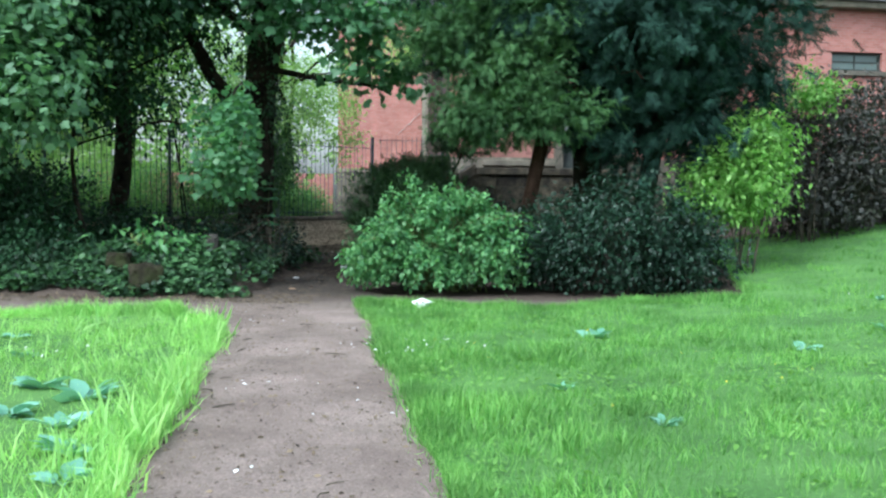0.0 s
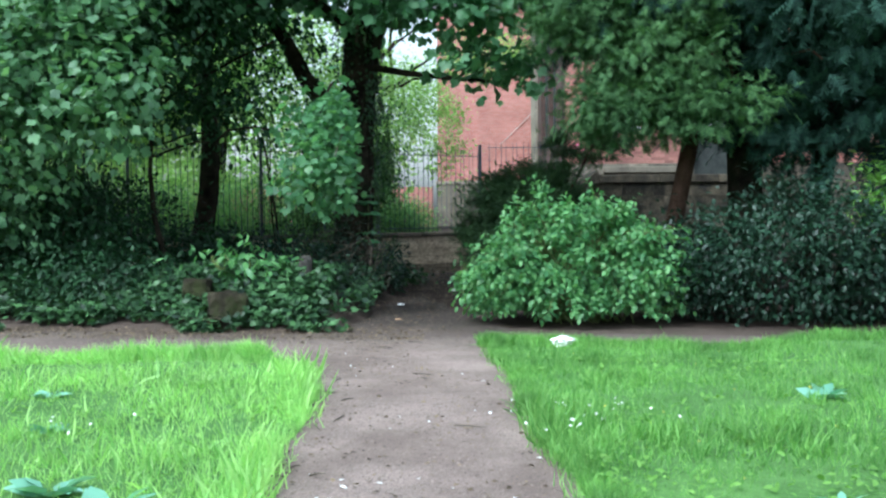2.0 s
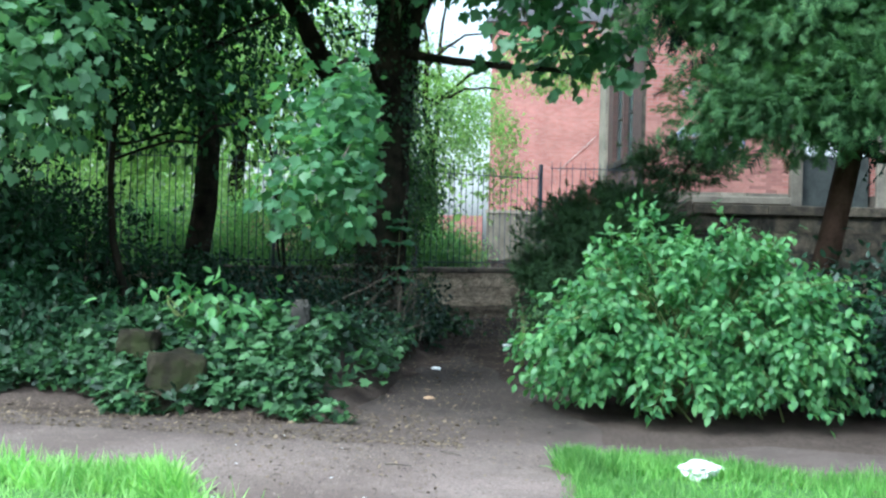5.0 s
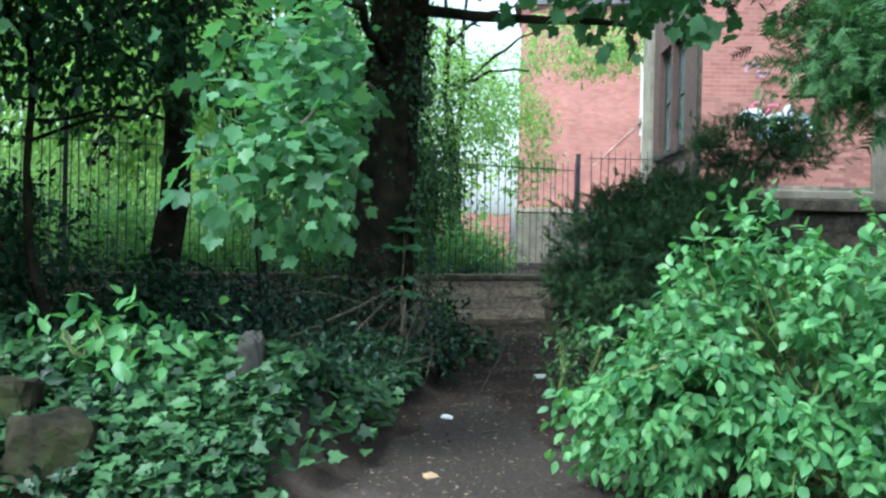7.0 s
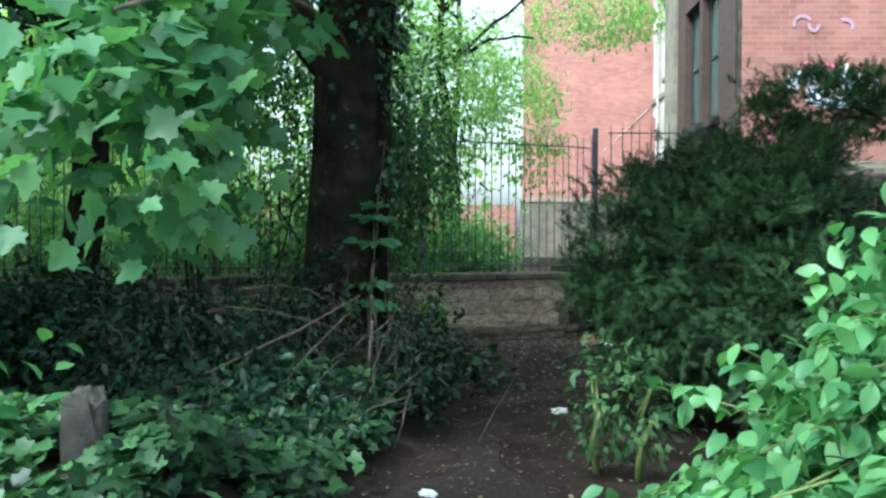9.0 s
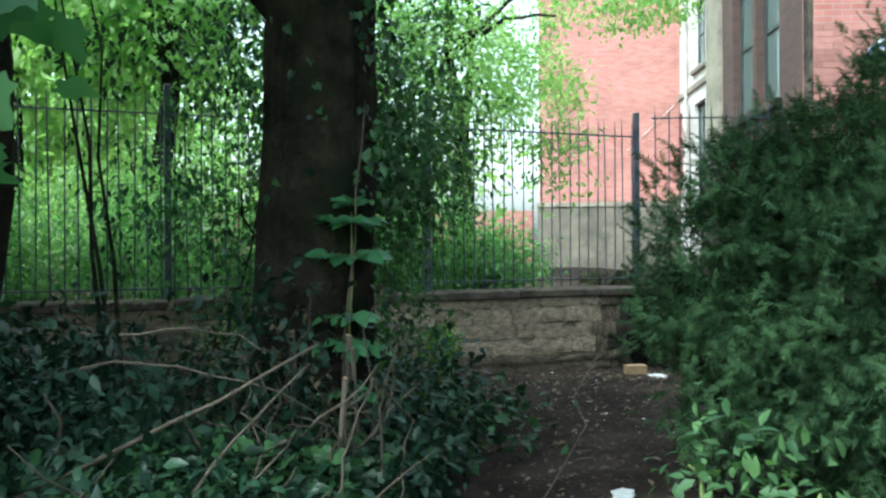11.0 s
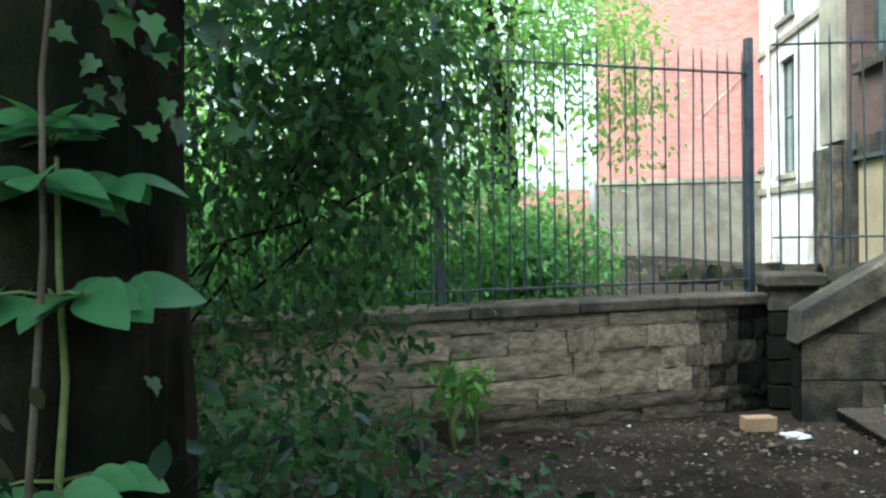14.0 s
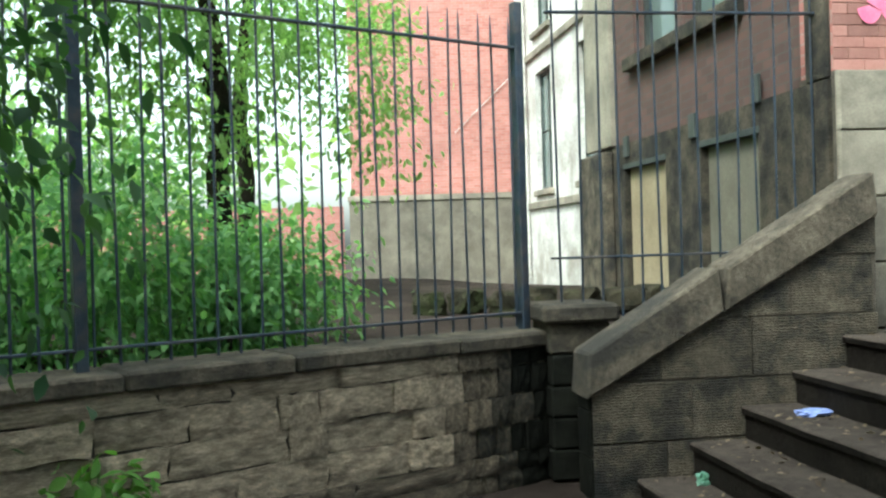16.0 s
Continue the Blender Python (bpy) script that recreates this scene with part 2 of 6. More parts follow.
M_CARD = surface("tan cardboard", (0.34, 0.215, 0.125), (0.44, 0.30, 0.18), 8, 60, 0.85, 0.2, 0.002, grime=0.3)
M_BLUE = surface("blue plastic", (0.20, 0.26, 0.55), (0.32, 0.38, 0.68), 8, 60, 0.35, 0.2, 0.002, grime=0.2)
M_SPRAY = surface("violet spray paint", (0.46, 0.27, 0.36), (0.52, 0.33, 0.42), 5, 40, 0.6, 0.1, 0.001, grime=0.3)
M_PINK = surface("pink spray paint", (0.75, 0.15, 0.28), (0.85, 0.25, 0.38), 5, 40, 0.6, 0.1, 0.001, grime=0.2)
M_WHITE = surface("white spray paint", (0.70, 0.72, 0.75), (0.80, 0.82, 0.84), 5, 40, 0.6, 0.1, 0.001, grime=0.2)
M_NAVY = surface("dark blue spray paint", (0.03, 0.05, 0.16), (0.05, 0.08, 0.22), 5, 40, 0.6, 0.1, 0.001, grime=0.2)
M_PETAL = surface("white petal", (0.75, 0.76, 0.72), (0.85, 0.85, 0.82), 8, 60, 0.7, 0.1, 0.001, grime=0.1)
M_YELLOW = surface("yellow petal", (0.75, 0.62, 0.05), (0.85, 0.72, 0.10), 8, 60, 0.7, 0.1, 0.001, grime=0.1)
M_DOCK = leaf_surface("pale weed leaf", (0.134, 0.300, 0.198), (0.252, 0.462, 0.363), 0.35, 0.25, 0.2)
# brighter than the wood's leaves: light at its edge put into the colour
L_EDGE = leaf_surface("broad leaf at the wood edge", (0.075, 0.155, 0.085), (0.18, 0.32, 0.17), 0.45, 0.4, 0.6, 0.3)
M_ROCK = surface("mossy sandstone rock", (0.018, 0.017, 0.012), (0.062, 0.052, 0.035), 5, 30, 0.95, 1.0, 0.03, (0.035, 0.046, 0.016), gloss=0.06)

# the gravel gives way to trodden soil under the trees
_n, _l = M_PATH.node_tree.nodes, M_PATH.node_tree.links
_co = _n.new("ShaderNodeTexCoord").outputs["Object"]
_sp = _n.new("ShaderNodeSeparateXYZ")
_l.new(_co, _sp.inputs[0])
_wob = _n.new("ShaderNodeMath")
_wob.operation = "MULTIPLY_ADD"
_l.new(noise_tex(_n, _l, _co, 2.2, 6, 0.7), _wob.inputs[0])
_wob.inputs[1].default_value = 2.6
_l.new(_sp.outputs[1], _wob.inputs[2])
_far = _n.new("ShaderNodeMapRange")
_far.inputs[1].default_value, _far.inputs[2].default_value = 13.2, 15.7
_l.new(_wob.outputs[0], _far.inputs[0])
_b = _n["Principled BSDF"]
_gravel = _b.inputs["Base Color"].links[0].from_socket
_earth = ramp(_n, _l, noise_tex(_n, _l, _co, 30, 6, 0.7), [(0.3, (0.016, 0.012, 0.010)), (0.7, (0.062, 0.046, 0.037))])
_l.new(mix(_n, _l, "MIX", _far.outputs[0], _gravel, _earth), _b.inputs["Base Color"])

# and the soil keeps some of the gravel where it meets the path
_n, _l = M_SOIL.node_tree.nodes, M_SOIL.node_tree.links
_co = _n.new("ShaderNodeTexCoord").outputs["Object"]
_sp = _n.new("ShaderNodeSeparateXYZ")
_l.new(_co, _sp.inputs[0])
_wob = _n.new("ShaderNodeMath")
_wob.operation = "MULTIPLY_ADD"
_l.new(noise_tex(_n, _l, _co, 2.2, 6, 0.7), _wob.inputs[0])
_wob.inputs[1].default_value = 2.2
_l.new(_sp.outputs[1], _wob.inputs[2])
_near = _n.new("ShaderNodeMapRange")
_near.inputs[1].default_value, _near.inputs[2].default_value, _near.inputs[3].default_value, _near.inputs[4].default_value = 14.2, 16.6, 1.0, 0.0
_l.new(_wob.outputs[0], _near.inputs[0])
_b = _n["Principled BSDF"]
_grit = ramp(_n, _l, noise_tex(_n, _l, _co, 40, 6, 0.7), [(0.3, (0.05, 0.038, 0.031)), (0.7, (0.17, 0.13, 0.108))])
_l.new(mix(_n, _l, "MIX", _near.outputs[0], _b.inputs["Base Color"].links[0].from_socket, _grit), _b.inputs["Base Color"])

# ---- helpers of this scene ----
def link_mesh(name, mesh, material, parent=None, label=""):
    ob = new(name, mesh)
    if material and not mesh.materials:
        mesh.materials.append(material)
    if parent:
        ob.parent = parent
    return tagged(ob, label)


def part(name, bm, material, parent=None, label="", smooth=False):
    mesh = bpy.data.meshes.new(name)
    bm.normal_update()
    bm.to_mesh(mesh)
    bm.free()
    if smooth:
        mesh.polygons.foreach_set("use_smooth", [True] * len(mesh.polygons))
    return link_mesh(name, mesh, material, parent, label)


def arrays(name, verts, faces, material, parent=None, label="", smooth=False):
    """One mesh from arrays of places and triangles."""
    mesh = bpy.data.meshes.new(name)
    verts, faces = np.asarray(verts, np.float32), np.asarray(faces, np.int32)
    mesh.vertices.add(len(verts))
    mesh.vertices.foreach_set("co", verts.ravel())
    k = faces.shape[1]
    mesh.loops.add(faces.size)
    mesh.loops.foreach_set("vertex_index", faces.ravel())
    mesh.polygons.add(len(faces))
    mesh.polygons.foreach_set("loop_start", np.arange(0, faces.size, k, dtype=np.int32))
    if smooth:
        mesh.polygons.foreach_set("use_smooth", np.ones(len(faces), bool))
    mesh.update(calc_edges=True)
    return link_mesh(name, mesh, material, parent, label)


def empty(name, m, label, category, group="", kind=""):
    e = new(name)
    e.matrix_world = m
    return tagged(e, label, category, group, kind)


def box(bm, x0, x1, y0, y1, z0, z1, bevel=0.0):
    v = [bm.verts.new((x, y, z)) for x in (x0, x1) for y in (y0, y1) for z in (z0, z1)]
    f = [bm.faces.new([v[i] for i in q]) for q in ((0, 1, 3, 2), (4, 6, 7, 5), (0, 4, 5, 1), (2, 3, 7, 6), (0, 2, 6, 4), (1, 5, 7, 3))]
    if bevel:
        edges = {e for q in f for e in q.edges}
        bmesh.ops.bevel(bm, geom=list(edges), offset=bevel, segments=1, affect="EDGES")
    return bm


def boxed(x0, x1, y0, y1, z0, z1, bevel=0.0):
    return box(bmesh.new(), x0, x1, y0, y1, z0, z1, bevel)


def prism(poly, y0, y1):
    """An upright outline in x and z, given depth along y."""
    bm = bmesh.new()
    a = [bm.verts.new((x, y0, z)) for x, z in poly]
    b = [bm.verts.new((x, y1, z)) for x, z in poly]
    bm.faces.new(a), bm.faces.new(b[::-1])
    for i in range(len(poly)):
        j = (i + 1) % len(poly)
        bm.faces.new((a[j], a[i], b[i], b[j]))
    return bm


def clip(poly, a, b):
    """The part of an outline below the line z = a + b * x."""
    out = []
    for i, p in enumerate(poly):
        q = poly[(i + 1) % len(poly)]
        dp, dq = a + b * p[0] - p[1], a + b * q[0] - q[1]
        if dp >= 0:
            out.append(p)
        if dp * dq < 0:
            t = dp / (dp - dq)
            out.append((p[0] + t * (q[0] - p[0]), p[1] + t * (q[1] - p[1])))
    return out


def tube(bm, pts, radii, sides=8, rough=0.0):
    """A tapered limb along a line of places."""
    pts = [Vector(p) for p in pts]
    rings = []
    for i, p in enumerate(pts):
        d = (pts[min(i + 1, len(pts) - 1)] - pts[max(i - 1, 0)]).normalized()
        a = d.orthogonal().normalized()
        if rings and abs(d.dot(Vector((1, 0, 0)))) < 0.9:
            a = (Vector((1, 0, 0)) - d * d.x).normalized()
        elif abs(d.dot(Vector((1, 0, 0)))) < 0.9:
            a = (Vector((1, 0, 0)) - d * d.x).normalized()
        b = d.cross(a)
        ring = []
        for k in range(sides):
            w = 2 * math.pi * k / sides
            r = radii[i] * (1 + rough * noise.noise(Vector((p.x * 3 + math.cos(w) * 2, p.y * 3 + math.sin(w) * 2, p.z * 1.2))))
            ring.append(bm.verts.new(p + (a * math.cos(w) + b * math.sin(w)) * r))
        rings.append(ring)
    for r0, r1 in zip(rings, rings[1:]):
        for k in range(sides):
            bm.faces.new((r0[k], r0[(k + 1) % sides], r1[(k + 1) % sides], r1[k]))
    bm.faces.new(rings[0][::-1]), bm.faces.new(rings[-1])
    return bm


def ridged(pts, radii, sides=56, deep=0.05, seed=0.0):
    """A trunk with upright bark ridges and swells."""
    bm = bmesh.new()
    n = 40
    total = len(pts) - 1
    rings = []
    for i in range(n + 1):
        t = total * i / n
        k = min(int(t), total - 1)
        p = Vector(pts[k]).lerp(Vector(pts[k + 1]), t - k)
        r = radii[k] + (radii[k + 1] - radii[k]) * (t - k)
        ring = []
        for j in range(sides):
            a = 2 * math.pi * j / sides
            c, s = math.cos(a), math.sin(a)
            w = 0.10 * noise.noise(Vector((c * 1.5, s * 1.5, p.z * 0.6 + seed))) + deep * noise.noise(Vector((c * 7, s * 7, p.z * 0.9 + seed))) + 0.5 * deep * noise.noise(Vector((c * 14, s * 14, p.z * 2.5)))
            ring.append(bm.verts.new((p.x + c * r * (1 + w), p.y + s * r * (1 + w), p.z)))
        rings.append(ring)
    for r0, r1 in zip(rings, rings[1:]):
        for j in range(sides):
            bm.faces.new((r0[j], r0[(j + 1) % sides], r1[(j + 1) % sides], r1[j]))
    return bm


def bend(a, b, sag, n=6, seed=0, wob=0.05):
    """A line from a to b that sags or rises between, a little crooked."""
    rng = random.Random(seed)
    a, b = Vector(a), Vector(b)
    out = []
    for i in range(n + 1):
        t = i / n
        p = a.lerp(b, t)
        p.z += sag * 4 * t * (1 - t)
        if 0 < i < n:
            p += Vector((rng.uniform(-wob, wob), rng.uniform(-wob, wob), rng.uniform(-wob, wob)))
        out.append(p)
    return out


def limb(name, a, b, r0, r1, material, parent, sag=0.0, seed=0, wob=0.05, sides=8, rough=0.25, n=6):
    pts = bend(a, b, sag, n, seed, wob)
    bm = tube(bmesh.new(), pts, [r0 + (r1 - r0) * i / n for i in range(n + 1)], sides, rough)
    return part(name, bm, material, parent, "", True)


def fan(outline, centre):
    """A leaf cut from a half outline, mirrored, folded a little along its rib."""
    pts = outline + [(-x, y) for x, y in reversed(outline) if x > 1e-6]
    v = [(centre[0], centre[1], -0.05)] + [(x, y, 0.10 * abs(x) - 0.12 * y * y) for x, y in pts]
    f = [(0, i + 1, (i + 1) % len(pts) + 1) for i in range(len(pts))]
    return np.array(v), np.array(f)


OVATE = (np.array([(0, 0, 0), (-0.24, 0.32, 0.06), (0, 0.38, -0.02), (0.24, 0.32, 0.06), (-0.19, 0.66, 0.0), (0, 0.7, -0.06), (0.19, 0.66, 0.0), (0, 1, -0.17)]),
         np.array([(0, 2, 1), (0, 3, 2), (1, 2, 4), (2, 5, 4), (2, 3, 6), (2, 6, 5), (4, 5, 7), (5, 6, 7)]))
SMALL = (np.array([(0, 0, 0), (-0.3, 0.45, 0.05), (0.3, 0.45, 0.05), (0, 1, -0.08)]), np.array([(0, 2, 1), (1, 2, 3)]))
MAPLE = fan([(0, 0.02), (0.16, -0.08), (0.34, -0.04), (0.30, 0.12), (0.58, 0.26), (0.50, 0.42), (0.60, 0.60), (0.36, 0.58), (0.24, 0.68), (0.18, 0.86), (0, 1.02)], (0, 0.25))
IVY = fan([(0, 0.05), (0.20, -0.10), (0.42, 0.08), (0.30, 0.28), (0.40, 0.48), (0.16, 0.60), (0, 1.0)], (0, 0.25))


def spray_shape(pairs, wide, slim):
    v, f = [(-slim * 0.4, 0, 0), (slim * 0.4, 0, 0), (0, 1, -0.06)], [(0, 1, 2)]
    for i in range(pairs):
        y = 0.06 + 0.84 * i / pairs
        w = wide * (1 - 0.65 * y) * (0.75 + 0.25 * ((i * 7) % 3))
        for s in (-1, 1):
            k = len(v)
            v += [(0, y - slim, 0.0), (0, y + slim, 0.0), (s * w, y + w * 0.75, -0.05 - 0.05 * (i % 2))]
            f.append((k, k + 1, k + 2) if s > 0 else (k + 1, k, k + 2))
    return np.array(v), np.array(f)


SPRAY = spray_shape(6, 0.42, 0.055)
FEATHER = spray_shape(8, 0.30, 0.04)
_rows = [(0.16, 0.17), (0.38, 0.29), (0.64, 0.25), (0.86, 0.12)]
_v = [(0, 0, 0)] + [(k * w, y, 0.22 * abs(k) * w - 0.2 * y * y) for y, w in _rows for k in (-1, 0, 1)] + [(0, 1, -0.22)]
_f = [(0, 2, 1), (0, 3, 2)] + [t for r in range(3) for k in (1, 2) for t in ((3 * r + k, 3 * r + k + 1, 3 * r + k + 4), (3 * r + k, 3 * r + k + 4, 3 * r + k + 3))] + [(10, 11, 13), (11, 12, 13)]
BROAD = (np.array(_v), np.array(_f))
BLADE = (np.array([(-0.034, 0, 0), (0.034, 0, 0), (-0.028, 0.55, 0.10), (0.028, 0.55, 0.10), (0, 1, 0.38)]), np.array([(0, 1, 3), (0, 3, 2), (2, 3, 4)]))


def unit(a):
    return a / np.maximum(np.linalg.norm(a, axis=1, keepdims=True), 1e-9)


def leaves(name, pos, along, face, size, shape, material, parent=None, label=""):
    """Many leaves of one shape in one mesh."""
    tv, tf = shape
    y = unit(np.asarray(along, float))
    x = unit(np.cross(y, face))
    z = np.cross(x, y)
    size = np.asarray(size)[:, None, None]
    v = pos[:, None, :] + size * (tv[None, :, 0:1] * x[:, None, :] + tv[None, :, 1:2] * y[:, None, :] + tv[None, :, 2:3] * z[:, None, :])
    f = tf[None] + (np.arange(len(pos)) * len(tv))[:, None, None]
    return arrays(name, v.reshape(-1, 3), f.reshape(-1, 3), material, parent, label, True)


LINE = np.array([(0, -3), (0, 0), (-0.97, 6.35), (-1.54, 11.65), (-2.07, 14.6), (-2.40, 17.0), (-2.43, 19.9)])


def clear_way(p, room=0.5, top=2.6):
    """True for places that leave the walked way free."""
    best = np.full(len(p), 9.0)
    for a, b in zip(LINE, LINE[1:]):
        t = np.clip(((p[:, :2] - a) @ (b - a)) / ((b - a) @ (b - a)), 0, 1)
        best = np.minimum(best, np.linalg.norm(p[:, :2] - (a + t[:, None] * (b - a)), axis=1))
    return (best > room) | (p[:, 2] > top)


def boughs(rng, blobs, clumps, each, spread, inner=0.55, flat=0.6):
    """Leaf places in clumps spread through rounded masses: places and the way outward."""
    blobs = np.array(blobs, float)
    w = blobs[:, 3] * blobs[:, 4] * blobs[:, 5]
    k = rng.choice(len(blobs), clumps, p=w / w.sum())
    d = unit(rng.normal(size=(clumps, 3)))
    r = inner + (1 - inner) * rng.random(clumps) ** 0.7
    c = blobs[k, :3] + d * r[:, None] * blobs[k, 3:6]
    sp = spread * (0.6 + 0.8 * rng.random(clumps))
    p = c[:, None, :] + rng.normal(size=(clumps, each, 3)) * sp[:, None, None] * np.array([1, 1, flat])
    out = np.repeat(d, each, axis=0)
    return p.reshape(-1, 3), out


def foliage(name, seed, blobs, clumps, each, spread, size, shape, material, parent, label="", inner=0.55, droop=0.5, lift=0.9, keep=None, flat=0.6, room=0.5):
    rng = np.random.default_rng(seed)
    p, out = boughs(rng, blobs, clumps, each, spread, inner, flat)
    ok = (p[:, 2] > 0.06) & clear_way(p, room)
    if keep is not None:
        ok &= keep(p)
    p, out = p[ok], out[ok]
    n = len(p)
    along = out * 0.8 + rng.normal(size=(n, 3)) * 0.7 + np.array([0, 0, -droop])
    face = out * 0.5 + np.array([0, 0, lift]) + rng.normal(size=(n, 3)) * 0.45
    return leaves(name, p, along, face, size * (0.6 + 0.7 * rng.random(n)), shape, material, parent, label)

# ---- ground ----
def rise(x, y):
    """The lawn climbs gently away from the path on its far side."""
    a = np.clip((np.asarray(x, float) - 3.0) / 9.0, 0, 2.0)
    b = np.clip((np.asarray(y, float) - 2.0) / 16.0, 0, 1.2)
    return 0.95 * a * b


def sheet(name, xs, ys, height, material, label, z=0.0):
    gx, gy = np.meshgrid(xs, ys, indexing="ij")
    v = np.stack([gx, gy, height(gx, gy) + z], -1).reshape(-1, 3)
    i, j = np.meshgrid(np.arange(len(xs) - 1), np.arange(len(ys) - 1), indexing="ij")
    a = (i * len(ys) + j).ravel()
    f = np.stack([a, a + len(ys), a + len(ys) + 1, a + 1], 1)
    return tagged(arrays(name, v, f, material, None, label, True), "", "", "", "structure")


def mound(x, y):
    return 0.10 * np.exp(-((x + 2.2) / 1.0) ** 2 - ((y - 23.7) / 0.9) ** 2)


def soil_height(x, y):
    r = rise(x, y)
    return np.where(np.hypot(x, y) < 60, r + mound(x, y) + 0.012 * np.sin(x * 3.1) * np.sin(y * 2.7), 0.0) - 0.012


gx = np.concatenate([[-900, -300, -120, -60], np.arange(-40, 40.1, 0.4), [60, 120, 300, 900]])
sheet("ground", gx, gx, soil_height, M_SOIL, "dark trodden soil with leaf litter under the trees")


def edge_l(y):
    y = np.asarray(y, float)
    return -0.90 - 0.138 * y - 0.9 * np.clip((y - 9.9) / 1.5, 0, 1) ** 2 + 0.025 * np.sin(y * 2.3) + 0.015 * np.sin(y * 6.1)


def edge_r(y):
    y = np.asarray(y, float)
    return 0.68 - 0.138 * y + 0.025 * np.sin(y * 1.9 + 1) + 0.015 * np.sin(y * 5.3)


def top_r(d):
    d = np.asarray(d, float)
    return 12.5 - 0.06 * d + 0.9 * np.clip((d - 2.6) / 1.2, 0, 1) + 0.08 * np.sin(d * 2.2) + 9.5 * np.clip((d - 5.2) / 3.0, 0, 1) ** 1.3


def path_sheet():
    bm = bmesh.new()
    ys = np.linspace(-14, 10.7, 60)
    prev = None
    for y in ys:
        row = [bm.verts.new((float(edge_l(y)) - 0.5, y, 0.006)), bm.verts.new((float(edge_r(y)) + 0.5, y, 0.006))]
        if prev:
            bm.faces.new((prev[0], prev[1], row[1], row[0]))
        prev = row
    far = [bm.verts.new((x, 13.35 + 0.12 * math.sin(x * 1.7) + 0.09 * math.sin(x * 4.1), 0.006)) for x in np.linspace(-30, 2.0, 60)]
    near = [bm.verts.new((x, 10.701, 0.006)) for x in np.linspace(-30, 2.0, 60)]
    for i in range(59):
        bm.faces.new((near[i], near[i + 1], far[i + 1], far[i]))
    prev = None
    for k in range(26):
        y = 13.2 + 0.2 * k
        c, w = float(np.interp(y, LINE[:, 1], LINE[:, 0])), 0.95 - 0.9 * min(1, (y - 13.2) / 5.0) ** 1.4
        row = [bm.verts.new((c - w - 0.09 * math.sin(y * 5.3), y, 0.007)), bm.verts.new((c + 1.15 * w + 0.08 * math.sin(y * 4.1 + 1), y, 0.007))]
        if prev:
            bm.faces.new((prev[0], prev[1], row[1], row[0]))
        prev = row
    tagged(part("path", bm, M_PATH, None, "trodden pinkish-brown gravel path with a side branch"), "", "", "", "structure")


path_sheet()


def lawn(name, side, label):
    nd, ny = 60, 70
    ds = 30 * np.linspace(0, 1, nd) ** 1.6
    v = []
    for d in ds:
        top = float(top_r(d)) if side > 0 else 11.35 + 0.1 * math.sin(d * 2.1) - 0.05 * d
        for w in np.linspace(0, 1, ny):
            y = -14 + (top + 14) * w
            x = float(edge_r(y)) + d if side > 0 else float(edge_l(y)) - d
            z = float(rise(x, y)) + (0.035 if 0 < d and 0 < w < 1 else 0.0)
            v.append((x, y, z))
    i, j = np.meshgrid(np.arange(nd - 1), np.arange(ny - 1), indexing="ij")
    a = (i * ny + j).ravel()
    f = np.stack([a, a + ny, a + ny + 1, a + 1], 1)
    if side < 0:
        f = f[:, ::-1]
    tagged(arrays(name, v, f, M_TURF, None, label, True), "", "", "", "structure")


lawn("lawn_east", 1, "bright green mown lawn that climbs to a hedge")
lawn("lawn_west", -1, "bright green rough lawn beside the path")


def grass(name, side, n, seed, label, material=M_GRASS):
    rng = np.random.default_rng(seed)
    d = 16 * rng.random(n) ** 1.8
    edge = rng.random(n) < 0.10
    d = np.where(edge, rng.random(n) * 0.15, d)
    if side > 0:
        top = top_r(d)
    else:
        top = 11.35 + 0.1 * np.sin(d * 2.1) - 0.05 * d
    y = 1.5 + (top - 1.5) * rng.random(n)
    fringe = rng.random(n) < 0.12
    y = np.where(fringe, top - 0.25 * rng.random(n) ** 2, y)
    x = edge_r(y) + d if side > 0 else edge_l(y) - d
    tuft = rng.random(n) < 0.35
    c = rng.integers(0, 2600, n)
    src = rng.permutation(n)[:2600]
    x = np.where(tuft, x[src][c] + 0.05 * rng.normal(size=n), x)
    y = np.where(tuft, y[src][c] + 0.05 * rng.normal(size=n), y)
    p = np.stack([x, y, rise(x, y) + 0.02], 1)
    patch = np.array([noise.noise(Vector((a * 0.9, b * 0.9, 0))) for a, b in p[:, :2]])
    size = (0.078 + 0.07 * np.clip(patch, -0.7, 1)) * (0.6 + 0.8 * rng.random(n))
    size = np.where(tuft, size * 1.25, size)
    size = np.where(fringe & (side < 0), size * 1.9, size)
    along = np.array([0, 0, 1]) + rng.normal(size=(n, 3)) * 0.38
    face = rng.normal(size=(n, 3))
    tagged(leaves(name, p, along, face, size, BLADE, material), label, "grass", "", "stuff")


grass("grass", 1, 175000, 3, "short bright green grass blades of the mown lawn")
grass("grass", -1, 100000, 4, "long bright green grass blades beside the path", M_GRASS_LONG)

rc = np.random.default_rng(15)
nc = 6000
dc, sc = 9 * rc.random(nc) ** 1.5, np.where(rc.random(nc) < 0.45, -1, 1)
cc = rc.integers(0, 420, nc)
yc = (3 + 9 * rc.random(420))[cc] + 0.16 * rc.normal(size=nc)
dc = dc[:420][cc] + 0.18 * np.abs(rc.normal(size=nc))
side_c = sc[:420][cc]
yc = np.minimum(yc, 11.2)
xc = np.where(side_c > 0, edge_r(yc) + 0.05 + dc, edge_l(yc) - 0.05 - dc)
pc = np.stack([xc, yc, rise(xc, yc) + 0.05 + 0.03 * rc.random(nc)], 1)
